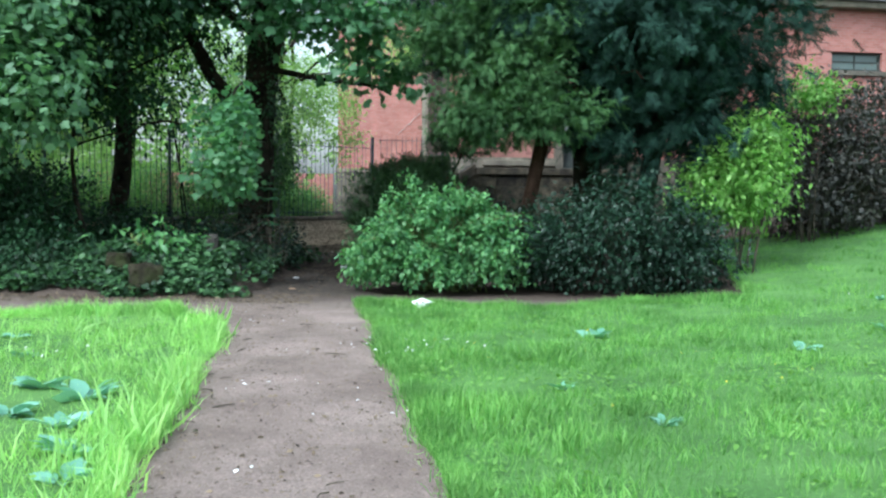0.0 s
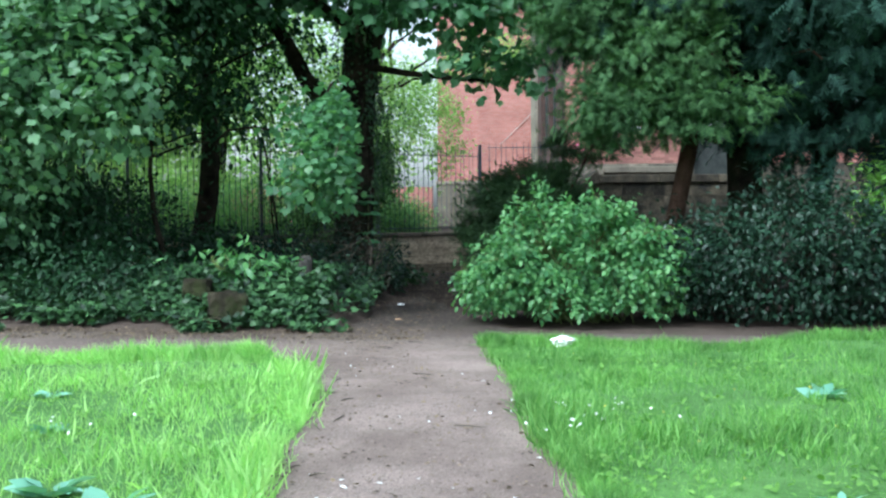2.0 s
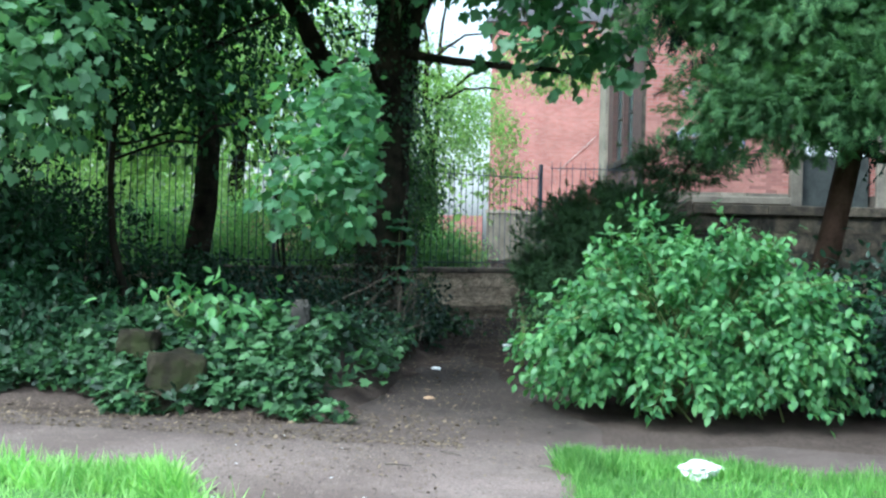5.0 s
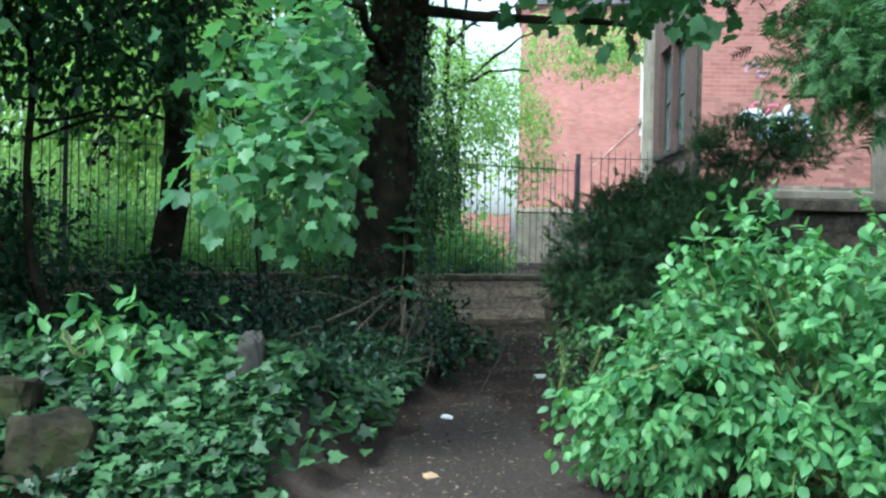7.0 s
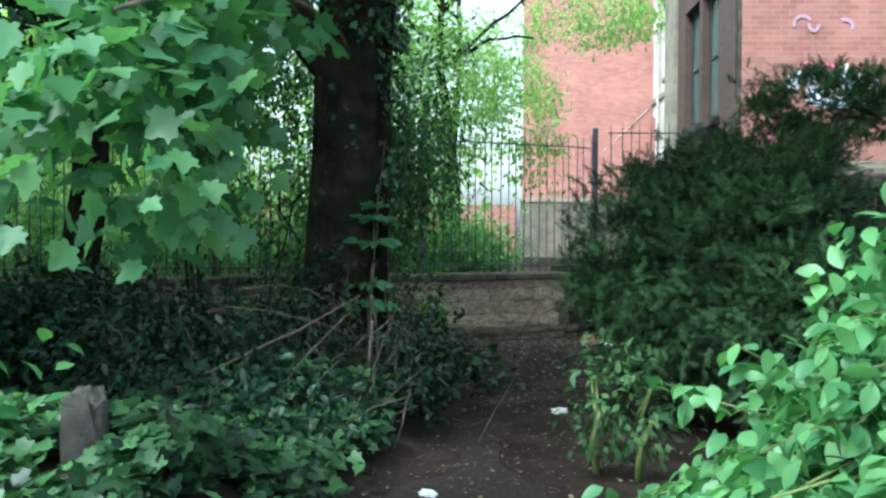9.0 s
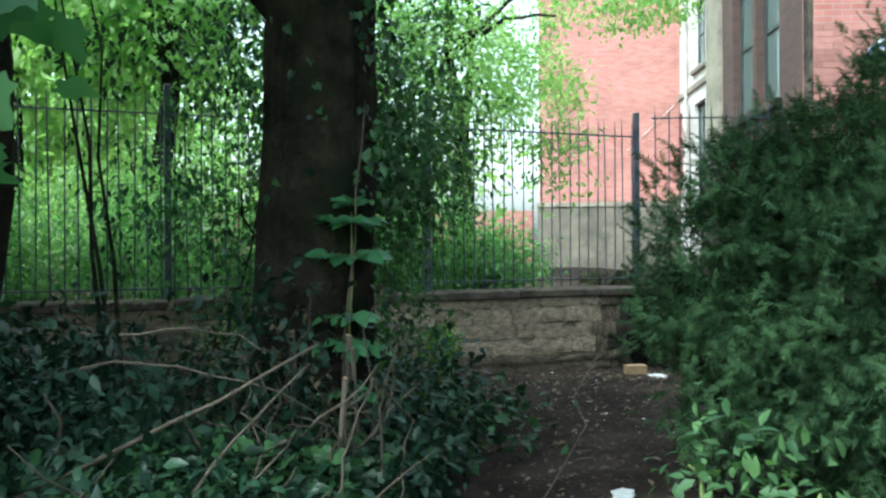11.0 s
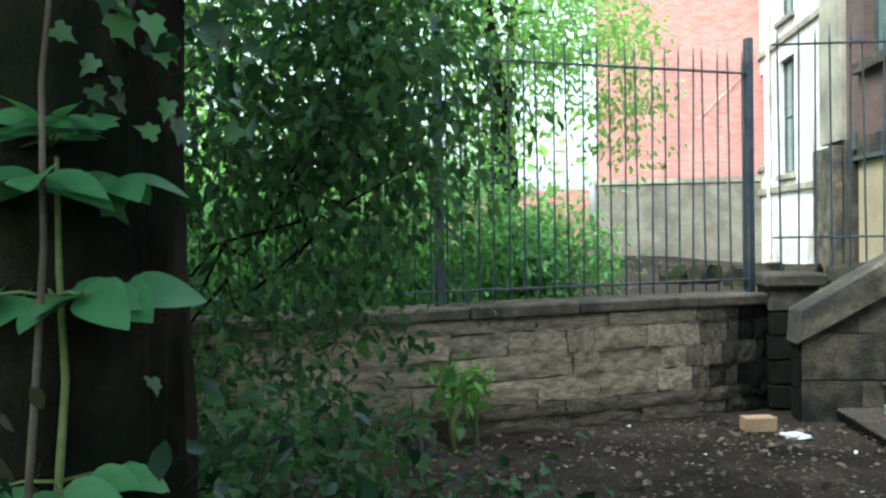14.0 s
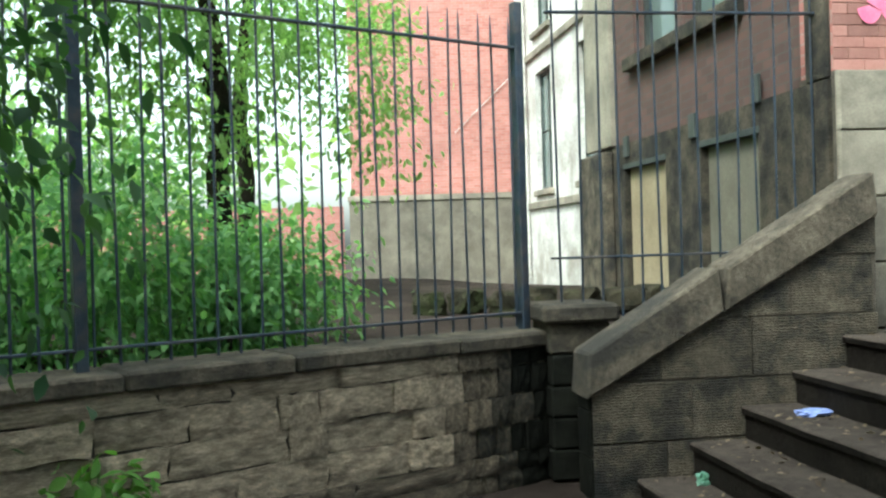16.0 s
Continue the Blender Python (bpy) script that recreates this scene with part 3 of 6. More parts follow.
tagged(leaves("clover", pc, rc.normal(size=(nc, 3)) * [1, 1, 0.3], rc.normal(size=(nc, 3)) * 0.3 + [0, 0, 1], 0.025 + 0.04 * rc.random(nc), BROAD, L_LIME), "pale clover and plantain leaves among the grass", "clover", "", "stuff")

# ---- frames of the two walls' directions ----
AF = math.degrees(math.atan2(0.58, 0.814))
FENCE = pose(-1.865, 25.95, 0, 0, 0, AF)          # x along the fence, y behind it
STAIR = pose(-1.68, 25.36, 0, 0, 0, 8.75)        # x up the stairs, y towards the building


def at(frame_m, x, y, z):
    return frame_m @ Vector((x, y, z))


# raised ground behind the boundary wall
bm = bmesh.new()
for i in range(56):
    for j in range(40):
        x, y = -40 + i * 0.8, 0.12 + j * 1.0
        q = [bm.verts.new((a, b, 0.84 + 0.10 * noise.noise(Vector((a * 0.5, b * 0.5, 3))) * (b > 0.3) + 0.10 * min(1, max(0, (b - 1) / 6)))) for a, b in ((x, y), (x + 0.8, y), (x + 0.8, y + 1.0), (x, y + 1.0))]
        bm.faces.new(q)
bmesh.ops.remove_doubles(bm, verts=bm.verts, dist=0.001)
ob = part("garden_ground", bm, M_EARTH, None, "raised overgrown ground behind the boundary wall", True)
ob.matrix_world = FENCE
tagged(ob, "", "", "", "structure")

# ---- boundary wall of coursed stone ----
WALL_X0, WALL_X1, WALL_TOP = -16.0, 0.06, 0.86
wall = part("wall_boundary", boxed(WALL_X0, WALL_X1, -0.085, 0.28, -0.1, WALL_TOP - 0.004), M_MORTAR, None, "low boundary wall of coursed buff sandstone with a coping")
wall.matrix_world = FENCE
tagged(wall, "", "", "", "structure")


def stone_meshes(count, seed, material=M_STONE):
    """Rough-faced stones of unit size, to be stretched to their place."""
    rng = random.Random(seed)
    out = []
    for k in range(count):
        bm = bmesh.new()
        n, m = 5, 3
        grid = {}
        for i in range(n + 1):
            for j in range(m + 1):
                rim = i in (0, n) or j in (0, m)
                x, z = i / n, j / m
                if i in (0, n):
                    x += rng.uniform(-0.03, 0.03)
                if j in (0, m):
                    z += rng.uniform(-0.055, 0.055)
                y = 0.010 * rng.random() - 0.004 if rim else 0.004 - 0.020 * rng.random()
                grid[i, j] = bm.verts.new((x, y, z))
        for i in range(n):
            for j in range(m):
                bm.faces.new((grid[i, j], grid[i + 1, j], grid[i + 1, j + 1], grid[i, j + 1]))
        ring = [grid[i, 0] for i in range(n + 1)] + [grid[n, j] for j in range(1, m + 1)] + [grid[i, m] for i in range(n - 1, -1, -1)] + [grid[0, j] for j in range(m - 1, 0, -1)]
        back = [bm.verts.new((v.co.x, 0.06, v.co.z)) for v in ring]
        for i in range(len(ring)):
            j = (i + 1) % len(ring)
            bm.faces.new((ring[j], ring[i], back[i], back[j]))
        mesh = bpy.data.meshes.new("stone")
        bm.normal_update()
        bm.to_mesh(mesh)
        bm.free()
        mesh.materials.append(material)
        out.append(mesh)
    return out


# ---- iron railing on the wall ----
def railing(m, length, posts, bars, z_foot, z_low, z_top, z_tip, label, low_z=None):
    f = empty("iron_fence", m, label, "fence", "iron fence panels")
    for x in posts:
        p = part("post", boxed(x - 0.032, x + 0.032, -0.032, 0.032, z_foot - 0.05, z_tip + 0.10, 0.006), M_IRON, f)
    for z in (z_low, z_top):
        part("rail", boxed(-length, 0, -0.02, 0.02, z - 0.008, z + 0.008, 0.003), M_IRON, f)
    bm = bmesh.new()
    tube(bm, [(0, 0, 0), (0, 0, 0.94), (0, 0, 1.0)], [0.0085, 0.0085, 0.002], 6)
    mesh = bpy.data.meshes.new("bar")
    bm.to_mesh(mesh)
    bm.free()
    mesh.materials.append(M_IRON)
    for i in range(bars):
        x = -length * (i + 0.5) / bars
        z0 = low_z(x) if low_z else z_low - 0.09
        b = link_mesh("bar", mesh, None, f)
        b.location, b.scale = (x, 0, z0), (1, 1, z_tip - z0)
        b.rotation_euler = (radians(0.5 * math.sin(i * 5.3)), radians(0.6 * math.sin(i * 3.7)), 0)
    return f


PANEL = 2.82
for i in range(5):
    railing(FENCE @ pose(-PANEL * i, 0.10, 0), PANEL, [0] if i < 4 else [0, -PANEL], 22, 0.95, 1.06, 2.80, 3.00,
            "blue-black iron railing panel set on the stone boundary wall")
END = pose(-1.74, 25.98, 0, 0, 0, 8.75)
railing(END @ pose(1.93, 0, 0), 1.93, [], 14, 1.0, 1.41, 3.02, 3.18, "iron railing that closes the gap beside the stair parapet",
        lambda x: 0.55 + 0.55 * (x + 1.93))

# ---- stone stair with parapets ----
SLOPE_A, SLOPE_B, COPING = 0.58, 0.55, 0.27


def ashlar(parent, x0, x1, y0, y1, z0, z1, a=99.0, b=0.0, course=0.36, length=0.66, material=M_ASHLAR, seed=1, skip=()):
    """Courses of dressed blocks, cut off under a sloping line."""
    rng = random.Random(seed)
    z = z0
    while z < z1 - 0.02:
        h = min(course, z1 - z)
        x = x0 - rng.random() * length * 0.8
        while x < x1:
            w = length * rng.uniform(0.75, 1.35)
            p0, p1 = max(x, x0), min(x + w, x1)
            poly = clip([(p0 + 0.006, z + 0.006), (p1 - 0.006, z + 0.006), (p1 - 0.006, z + h - 0.006), (p0 + 0.006, z + h - 0.006)], a, b)
            if len(poly) > 2 and p1 - p0 > 0.05:
                part("stone", prism(poly, y0 - rng.uniform(0, 0.008), y1), material, parent)
            x += w
        z += h


def parapet(name, m, label, x_flat, x_end, thick, seed, SLOPE_A=SLOPE_A):
    top = lambda x: SLOPE_A + SLOPE_B * min(x, x_flat)
    w = empty(name, m, label, "stair parapet")
    line = [(0, -0.1), (x_end, -0.1), (x_end, top(x_end))] + ([(x_flat, top(x_flat))] if x_flat < x_end else []) + [(0, top(0))]
    part("core", prism([(x + (0.012 if i in (0, len(line) - 1) else 0), z - (0.006 if z > 0 else 0)) for i, (x, z) in enumerate(line)], 0.012, thick - 0.004), M_MORTAR, w)
    if x_flat < x_end:
        ashlar(w, 0.0, x_flat, 0.0, 0.10, -0.05, 3.0, SLOPE_A, SLOPE_B, seed=seed)
        ashlar(w, x_flat, x_end, 0.0, 0.10, -0.05, top(x_flat), seed=seed + 1)
    else:
        ashlar(w, 0.0, x_end, 0.0, 0.10, -0.05, 3.0, SLOPE_A, SLOPE_B, seed=seed)
    # end stones: moss and the recess's shadow, both in the black colour
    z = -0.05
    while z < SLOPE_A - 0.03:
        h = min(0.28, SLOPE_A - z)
        part("end_stone", boxed(-0.02, 0.015, 0.004, thick - 0.01, z + 0.004, z + h - 0.004, 0.008), M_MOSS_SHADE, w, "mossy end stone with shadow in its colour")
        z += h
    # coping slabs
    cuts = [-0.05, 0.45 * min(x_flat, x_end), min(x_flat, x_end)]
    for a, b in zip(cuts, cuts[1:]):
        za, zb = SLOPE_A + SLOPE_B * a, SLOPE_A + SLOPE_B * b
        bm = prism([(a + 0.006, za), (b - 0.006, zb), (b - 0.03, zb + COPING), (a + 0.03, za + COPING)], -0.05, thick + 0.04)
        bmesh.ops.bevel(bm, geom=list(bm.edges), offset=0.014, segments=1, affect="EDGES")
        part("coping_slab", bm, M_COPE, w, "worn weathered coping slab")
    if x_flat < x_end:
        n = max(1, round((x_end - x_flat) / 1.1))
        for i in range(n):
            a, b = x_flat + (x_end - x_flat) * i / n, x_flat + (x_end - x_flat) * (i + 1) / n
            part("coping_slab", boxed(a + 0.004, b - 0.004, -0.05, thick + 0.04, top(x_flat) + 0.002, top(x_flat) + 0.17, 0.014), M_COPE, w)
    return w


parapet("stair_parapet", STAIR @ pose(0.09, 0, 0), "sloping stair parapet of tooled ashlar with broken coping", 9.0, 1.85, 0.24, 5, SLOPE_A + 0.03)
parapet("stair_parapet", STAIR @ pose(1.35, -2.75, 0), "stone stair parapet with a level pale coping", 0.75, 4.6, 0.40, 9, 1.62)

stairs = empty("stone_stairs", STAIR, "worn dark stone steps strewn with dead leaves", "stairs")
for i in range(7):
    x, z = 0.38 + 0.335 * i, 0.095 + 0.2 * i
    bm = bmesh.new()
    n = 16
    prof = [(0.0, z - 0.2 if i else -0.1), (0.0, z - 0.05), (-0.022, z - 0.045), (-0.026, z - 0.012), (-0.012, z), (0.36, z), (0.36, z - 0.2 if i else -0.1)]
    rows = []
    for k in range(n + 1):
        y = -2.34 + 2.338 * k / n
        rows.append([bm.verts.new((x + px + 0.008 * noise.noise(Vector((y * 4, i, px))), y, pz - (0.012 * max(0, noise.noise(Vector((y * 2, i * 3, 0)))) if pz > z - 0.05 else 0))) for px, pz in prof])
    for r0, r1 in zip(rows, rows[1:]):
        for k in range(len(prof)):
            bm.faces.new((r0[k], r0[(k + 1) % len(prof)], r1[(k + 1) % len(prof)], r1[k]))
    bm.faces.new(rows[0]), bm.faces.new(rows[-1][::-1])
    part("step", bm, M_STEP, stairs)
part("landing", boxed(0.38 + 0.335 * 7, 5.8, -2.34, 0.445, -0.1, 0.095 + 0.2 * 6 - 0.004), M_STEP, stairs)

pier = empty("stone_pier", STAIR @ pose(0.21, 0.64, 0.06), "low rough stone pier capped with a flat slab", "pier")
# lower pier stones are coloured black for the shadow of the recess
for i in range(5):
    part("stone", boxed(-0.26 + 0.01 * (i % 2), 0.15 - 0.01 * (i % 3), -0.25, 0.2, 0.2 * i - 0.05, 0.2 * i + 0.142, 0.012), M_COPE if i == 4 else M_MOSS_SHADE, pier)
part("cap_slab", boxed(-0.31, 0.19, -0.30, 0.26, 0.945, 1.06, 0.02), M_COPE, pier)

# ---- brick building ----
def wall_cells(length, z0, z1, thick, holes, bevel=0.0):
    """A wall with openings through it: its own x along, y depth, z up."""
    xs = sorted({0.0, length, *[v for h in holes for v in h[:2]]})
    zs = sorted({z0, z1, *[v for h in holes for v in h[2:]]})
    solid = lambda i, j: 0 <= i < len(xs) - 1 and 0 <= j < len(zs) - 1 and not any(h[0] <= (xs[i] + xs[i + 1]) / 2 <= h[1] and h[2] <= (zs[j] + zs[j + 1]) / 2 <= h[3] for h in holes)
    bm = bmesh.new()
    quad = lambda *p: bm.faces.new([bm.verts.new(q) for q in p])
    for i in range(len(xs) - 1):
        for j in range(len(zs) - 1):
            if not solid(i, j):
                continue
            a, b, c, d = xs[i], xs[i + 1], zs[j], zs[j + 1]
            quad((a, 0, c), (b, 0, c), (b, 0, d), (a, 0, d))
            quad((a, thick, d), (b, thick, d), (b, thick, c), (a, thick, c))
            if not solid(i - 1, j):
                quad((a, 0, d), (a, thick, d), (a, thick, c), (a, 0, c))
            if not solid(i + 1, j):
                quad((b, 0, c), (b, thick, c), (b, thick, d), (b, 0, d))
            if not solid(i, j - 1):
                quad((a, 0, c), (a, thick, c), (b, thick, c), (b, 0, c))
            if not solid(i, j + 1):
                quad((a, 0, d), (b, 0, d), (b, thick, d), (a, thick, d))
    bmesh.ops.remove_doubles(bm, verts=bm.verts, dist=0.0005)
    return bm


def window(parent, m, x0, x1, z0, z1, rows=2, cols=2, surround=None, frame_mat=M_FRAME):
    bm = wall_cells(x1 - x0, z0, z1, 0.08, [(0.07, x1 - x0 - 0.07, z0 + 0.07, z1 - 0.07)])
    bm.transform(Matrix.Translation((x0, 0.12, 0)))
    w = part("window", bm, frame_mat, parent)
    w.matrix_local = m
    for i in range(1, cols):
        x = x0 + (x1 - x0) * i / cols
        part("glazing_bar", boxed(x - 0.02, x + 0.02, 0.13, 0.19, z0 + 0.072, z1 - 0.072), frame_mat, w)
    for i in range(1, rows):
        z = z0 + (z1 - z0) * i / rows
        part("glazing_bar", boxed(x0 + 0.072, x1 - 0.072, 0.135, 0.185, z - 0.02, z + 0.02), frame_mat, w)
    part("pane", boxed(x0 + 0.06, x1 - 0.06, 0.155, 0.163, z0 + 0.06, z1 - 0.06), M_GLASS, w, "dim reflecting glass")
    part("sill", boxed(x0 - 0.12, x1 + 0.12, -0.10, 0.115, z0 - 0.14, z0 - 0.003, 0.012), surround or M_SANDSTONE, w, "stone sill")
    return w


house = empty("brick_building", STAIR, "large red brick building with stone plinth, boarded openings and sash windows", "building")
I4 = Matrix.Identity(4)
FRONT = pose(1.95, 0.45, 0)
SIDE = pose(1.95, 5.45, 0, 0, 0, -90)       # own x runs from the far end to the near corner
holes = [(3.2, 4.7, 1.35, 4.0), (6.4, 7.7, 3.4, 5.2), (11.2, 12.8, 5.25, 5.8), (15.0, 16.6, 5.25, 5.8), (18.6, 20.2, 5.25, 5.8), (9.2, 10.8, 2.2, 3.8), (13.0, 14.6, 2.2, 3.8)]
fw = part("wall", wall_cells(26.0, 2.6, 7.0, 0.4, [h for h in holes if h[2] > 2.6] + [(3.2, 4.7, 2.6, 4.0), (9.2, 10.8, 2.6, 3.8), (13.0, 14.6, 2.6, 3.8)]), M_BRICK, house, "weathered red brick front with spray paint")
fw.matrix_local = FRONT
pl = part("plinth", wall_cells(26.0, -0.2, 2.6, 0.44, [(3.2, 4.7, 1.35, 2.6), (9.2, 10.8, 2.2, 2.6), (13.0, 14.6, 2.2, 2.6)]), M_MORTAR, house)
pl.matrix_local = FRONT @ pose(0, -0.02, 0)
for h in holes[1:]:
    window(house, FRONT, *h)
door = part("door", boxed(3.26, 4.64, 0.14, 0.2, 1.30, 3.4, 0.01), M_FRAME, house, "dark closed double door")
door.matrix_local = FRONT
for a, b, c, d in ((2.94, 3.196, 1.3, 4.0), (4.704, 4.96, 1.3, 4.0), (2.94, 4.96, 4.003, 4.3)):
    q = part("door_surround", boxed(a, b, -0.10, 0.15, c, d, 0.02), M_SANDSTONE, house, "pale stone door surround")
    q.matrix_local = FRONT
q = part("ledge", boxed(0.92, 2.935, -0.20, -0.046, 2.36, 2.52, 0.02), M_SANDSTONE, house, "pale projecting stone ledge")
q.matrix_local = FRONT
bm = boxed(-0.2, 26.2, -0.35, 0.42, 7.003, 7.2, 0.03)
q = part("cornice", bm, M_SANDSTONE, house)
q.matrix_local = FRONT
q = part("roof", prism([(-0.3, 7.205), (6.6, 7.205), (6.6, 9.8)], 0.0, 26.0), M_SLATE, house, "grey slate roof")
q.matrix_local = FRONT @ pose(26, -0.2, 0, 0, 0, 90)

SH = [(0.93, 2.11, 0.6, 2.31), (2.93, 4.00, 0.6, 2.34), (1.25, 2.36, 3.43, 5.6), (2.55, 3.65, 3.43, 5.6)]
sw = part("wall", wall_cells(4.985, 2.55, 6.99, 0.4, SH[2:]), M_BRICK_DARK, house, "brick side wall between stone piers, shade in its colour")
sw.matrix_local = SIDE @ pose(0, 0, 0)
sl = part("plinth", wall_cells(4.985, -0.1, 2.55, 0.4, SH[:2]), M_ASHLAR, house)
sl.matrix_local = SIDE @ pose(0, -0.03, 0)
for h in SH[2:]:
    window(house, SIDE, *h, rows=2, cols=1, surround=M_ASHLAR)
for h in SH[:2]:
    b = part("board", boxed(h[0] + 0.03, h[1] - 0.03, 0.06, 0.09, h[2], h[3] - 0.04), M_BOARD if h[0] < 2 else M_BOARD_GREY, house, "weathered plywood board over an opening" if h[0] < 2 else "grey-green painted board over an opening")
    b.matrix_local = SIDE @ pose(0, -0.03, 0)
    # flush dark strip: the shadow line under the opening's head, as a part
    b = part("lintel", boxed(h[0] - 0.02, h[1] + 0.02, -0.006, 0.1, h[3] - 0.035, h[3] + 0.02, 0.004), M_FRAME, house)
    b.matrix_local = SIDE @ pose(0, -0.03, 0)
for a, b in ((-0.3, 0.62), (4.7, 4.985)):
    p = part("pilaster", boxed(a, b, -0.07 if a < 4 else -0.028, 0.01, 2.56, 7.0, 0.01), M_SANDSTONE if a < 0 else M_ASHLAR, house, "stone pier between windows")
    p.matrix_local = SIDE
p = part("pilaster", boxed(-0.32, 0.60, -0.16, -0.034, 0.7, 2.5, 0.02), M_ASHLAR, house)
p.matrix_local = SIDE
for x, z in ((1.0, 2.62), (3.95, 2.75), (2.75, 2.62)):
    v = part("vent", boxed(x, x + 0.13, -0.065, -0.034, z - 0.22, z, 0.006), M_FRAME, house, "small dark iron vent")
    v.matrix_local = SIDE

# courtyard wing and the far gable
wing = empty("courtyard_wing", STAIR @ pose(4.2, 20.5, 0, 0, 0, -90), "pale rendered courtyard wing with tall windows", "building")
WH = [(0.6, 1.5, 3.1, 5.6), (3.2, 4.6, 2.75, 5.6), (6.8, 8.2, 2.75, 5.6), (3.2, 4.6, 6.6, 8.6)]
part("wall", wall_cells(15.0, 0.3, 10.0, 0.4, WH), M_PLASTER, wing, "pale rendered wall")
for h in WH:
    window(wing, I4, *h, rows=2, cols=2)
for z in (2.3, 6.0):
    part("band", boxed(0, 15, -0.08, -0.003, z, z + 0.18, 0.02), M_SANDSTONE, wing)
bm = bmesh.new()
tube(bm, [(0.15, -0.09, 0.6), (0.15, -0.09, 9.9)], [0.055, 0.055], 8)
part("drainpipe", bm, M_PIPE, wing, "red painted drainpipe")
bm = bmesh.new()
tube(bm, [(2.4, -0.09, 0.6), (2.4, -0.09, 9.9)], [0.045, 0.045], 8)
part("drainpipe", bm, M_PLASTER, wing)
gable = empty("brick_gable", pose(-4.95, 45.0, 0, 0, 0, 2.0), "tall red brick gable on a stone base", "building")
part("wall", wall_cells(4.7, 2.8, 10.5, 6.0, []), M_BRICK, gable, "pressed red brick wall")
part("base", boxed(-0.06, 4.7, -0.06, 5.9, 0.3, 2.797), M_SANDSTONE, gable, "stone base course")
part("string_course", boxed(-0.1, 4.7, -0.1, -0.064, 2.70, 2.85, 0.01), M_SANDSTONE, gable)
part("roof", prism([(-0.3, 10.503), (4.8, 10.503), (2.25, 13.0)], -0.2, 6.1), M_SLATE, gable)
bm = bmesh.new()
tube(bm, [(2.8, -0.04, 4.46), (4.3, -0.04, 5.9)], [0.011, 0.011], 6)
part("pipe", bm, M_PLASTER, gable, "pale slanting pipe")
bm = bmesh.new()
tube(bm, [(4.58, -0.12, 0.7), (4.58, -0.12, 10.4)], [0.06, 0.06], 8)
part("drainpipe", bm, M_PIPE, gable, "red painted drainpipe")

# low far garden wall
gw = part("wall_garden", boxed(-11.0, 0, 0, 0.3, 0.5, 2.6), M_BRICK, None, "low red brick garden wall beyond the brambles")
gw.matrix_world = pose(-5.2, 45.2, 0, 0, 0, 4)
tagged(gw, "", "", "", "structure")

# ---- trees ----
def tree(name, m, label):
    return empty(name, m, label, "tree")


O = Matrix.Identity(4)
# the ivy-grown sycamore beside the way
syc = tree("sycamore_tree", O, "tall ivy-grown sycamore with a dark trunk and low leafy boughs")
bm = ridged([(-3.85, 19.33, -0.15), (-3.82, 19.30, 0.25), (-3.78, 19.27, 0.9), (-3.75, 19.25, 1.8), (-3.73, 19.25, 2.8), (-3.68, 19.25, 3.7), (-3.6, 19.25, 5.2), (-3.5, 19.3, 7.5)],
            [0.50, 0.39, 0.34, 0.32, 0.31, 0.30, 0.22, 0.12], deep=0.10)
part("trunk", bm, M_BARK, syc, "dark ridged trunk", True)
limb("limb", (-3.78, 19.22, 2.75), (-5.6, 19.0, 5.6), 0.19, 0.08, M_BARK, syc, -0.15, 1, n=9, sides=14)
limb("limb", (-3.72, 19.2, 3.0), (-3.45, 18.7, 6.2), 0.035, 0.02, M_TWIG, syc, 0.1, 7)
limb("limb", (-3.7, 19.2, 3.1), (-2.6, 18.9, 6.2), 0.17, 0.05, M_BARK, syc, 0.2, 2)
limb("limb", (-3.6, 19.1, 4.02), (-1.0, 17.7, 3.45), 0.07, 0.02, M_BARK, syc, 0.0, 3, 0.03)
limb("limb", (-3.7, 19.1, 3.4), (-3.2, 14.6, 3.0), 0.06, 0.015, M_BARK, syc, 0.25, 4)
limb("limb", (-3.65, 19.2, 4.6), (-7.0, 17.0, 6.0), 0.10, 0.03, M_BARK, syc, 0.3, 5)
foliage("crown", 11, [(-3.8, 18.4, 7.4, 3.4, 3.0, 2.6), (-1.8, 18.2, 5.4, 1.8, 1.5, 1.0)], 130, 36, 0.42, 0.16, MAPLE, L_MAPLE, syc, "broad sycamore leaves", inner=0.3)
# this side of the crown is shaded by a darker leaf colour
foliage("crown", 15, [(-6.0, 17.5, 5.8, 2.8, 2.4, 1.5)], 210, 36, 0.40, 0.13, MAPLE, L_WOOD, syc, "sycamore leaves with shade in their colour", inner=0.3)
foliage("crown", 12, [(-0.9, 17.6, 3.75, 1.3, 0.9, 0.55)], 26, 11, 0.22, 0.16, MAPLE, L_MAPLE, syc, "broad leaves on a reaching bough", inner=0.1)
# the low bough of large leaves: single leaves
bough = limb("low_bough", (-3.7, 19.05, 2.9), (-3.05, 14.3, 2.15), 0.03, 0.008, M_TWIG, syc, 0.28, 6)
rngb = np.random.default_rng(21)


def leaf_mesh(name, shape, size, material):
    v, f = shape
    mesh = bpy.data.meshes.new(name)
    mesh.from_pydata((v * size).tolist(), [], f.tolist())
    mesh.polygons.foreach_set("use_smooth", [True] * len(mesh.polygons))
    mesh.materials.append(material)
    return mesh


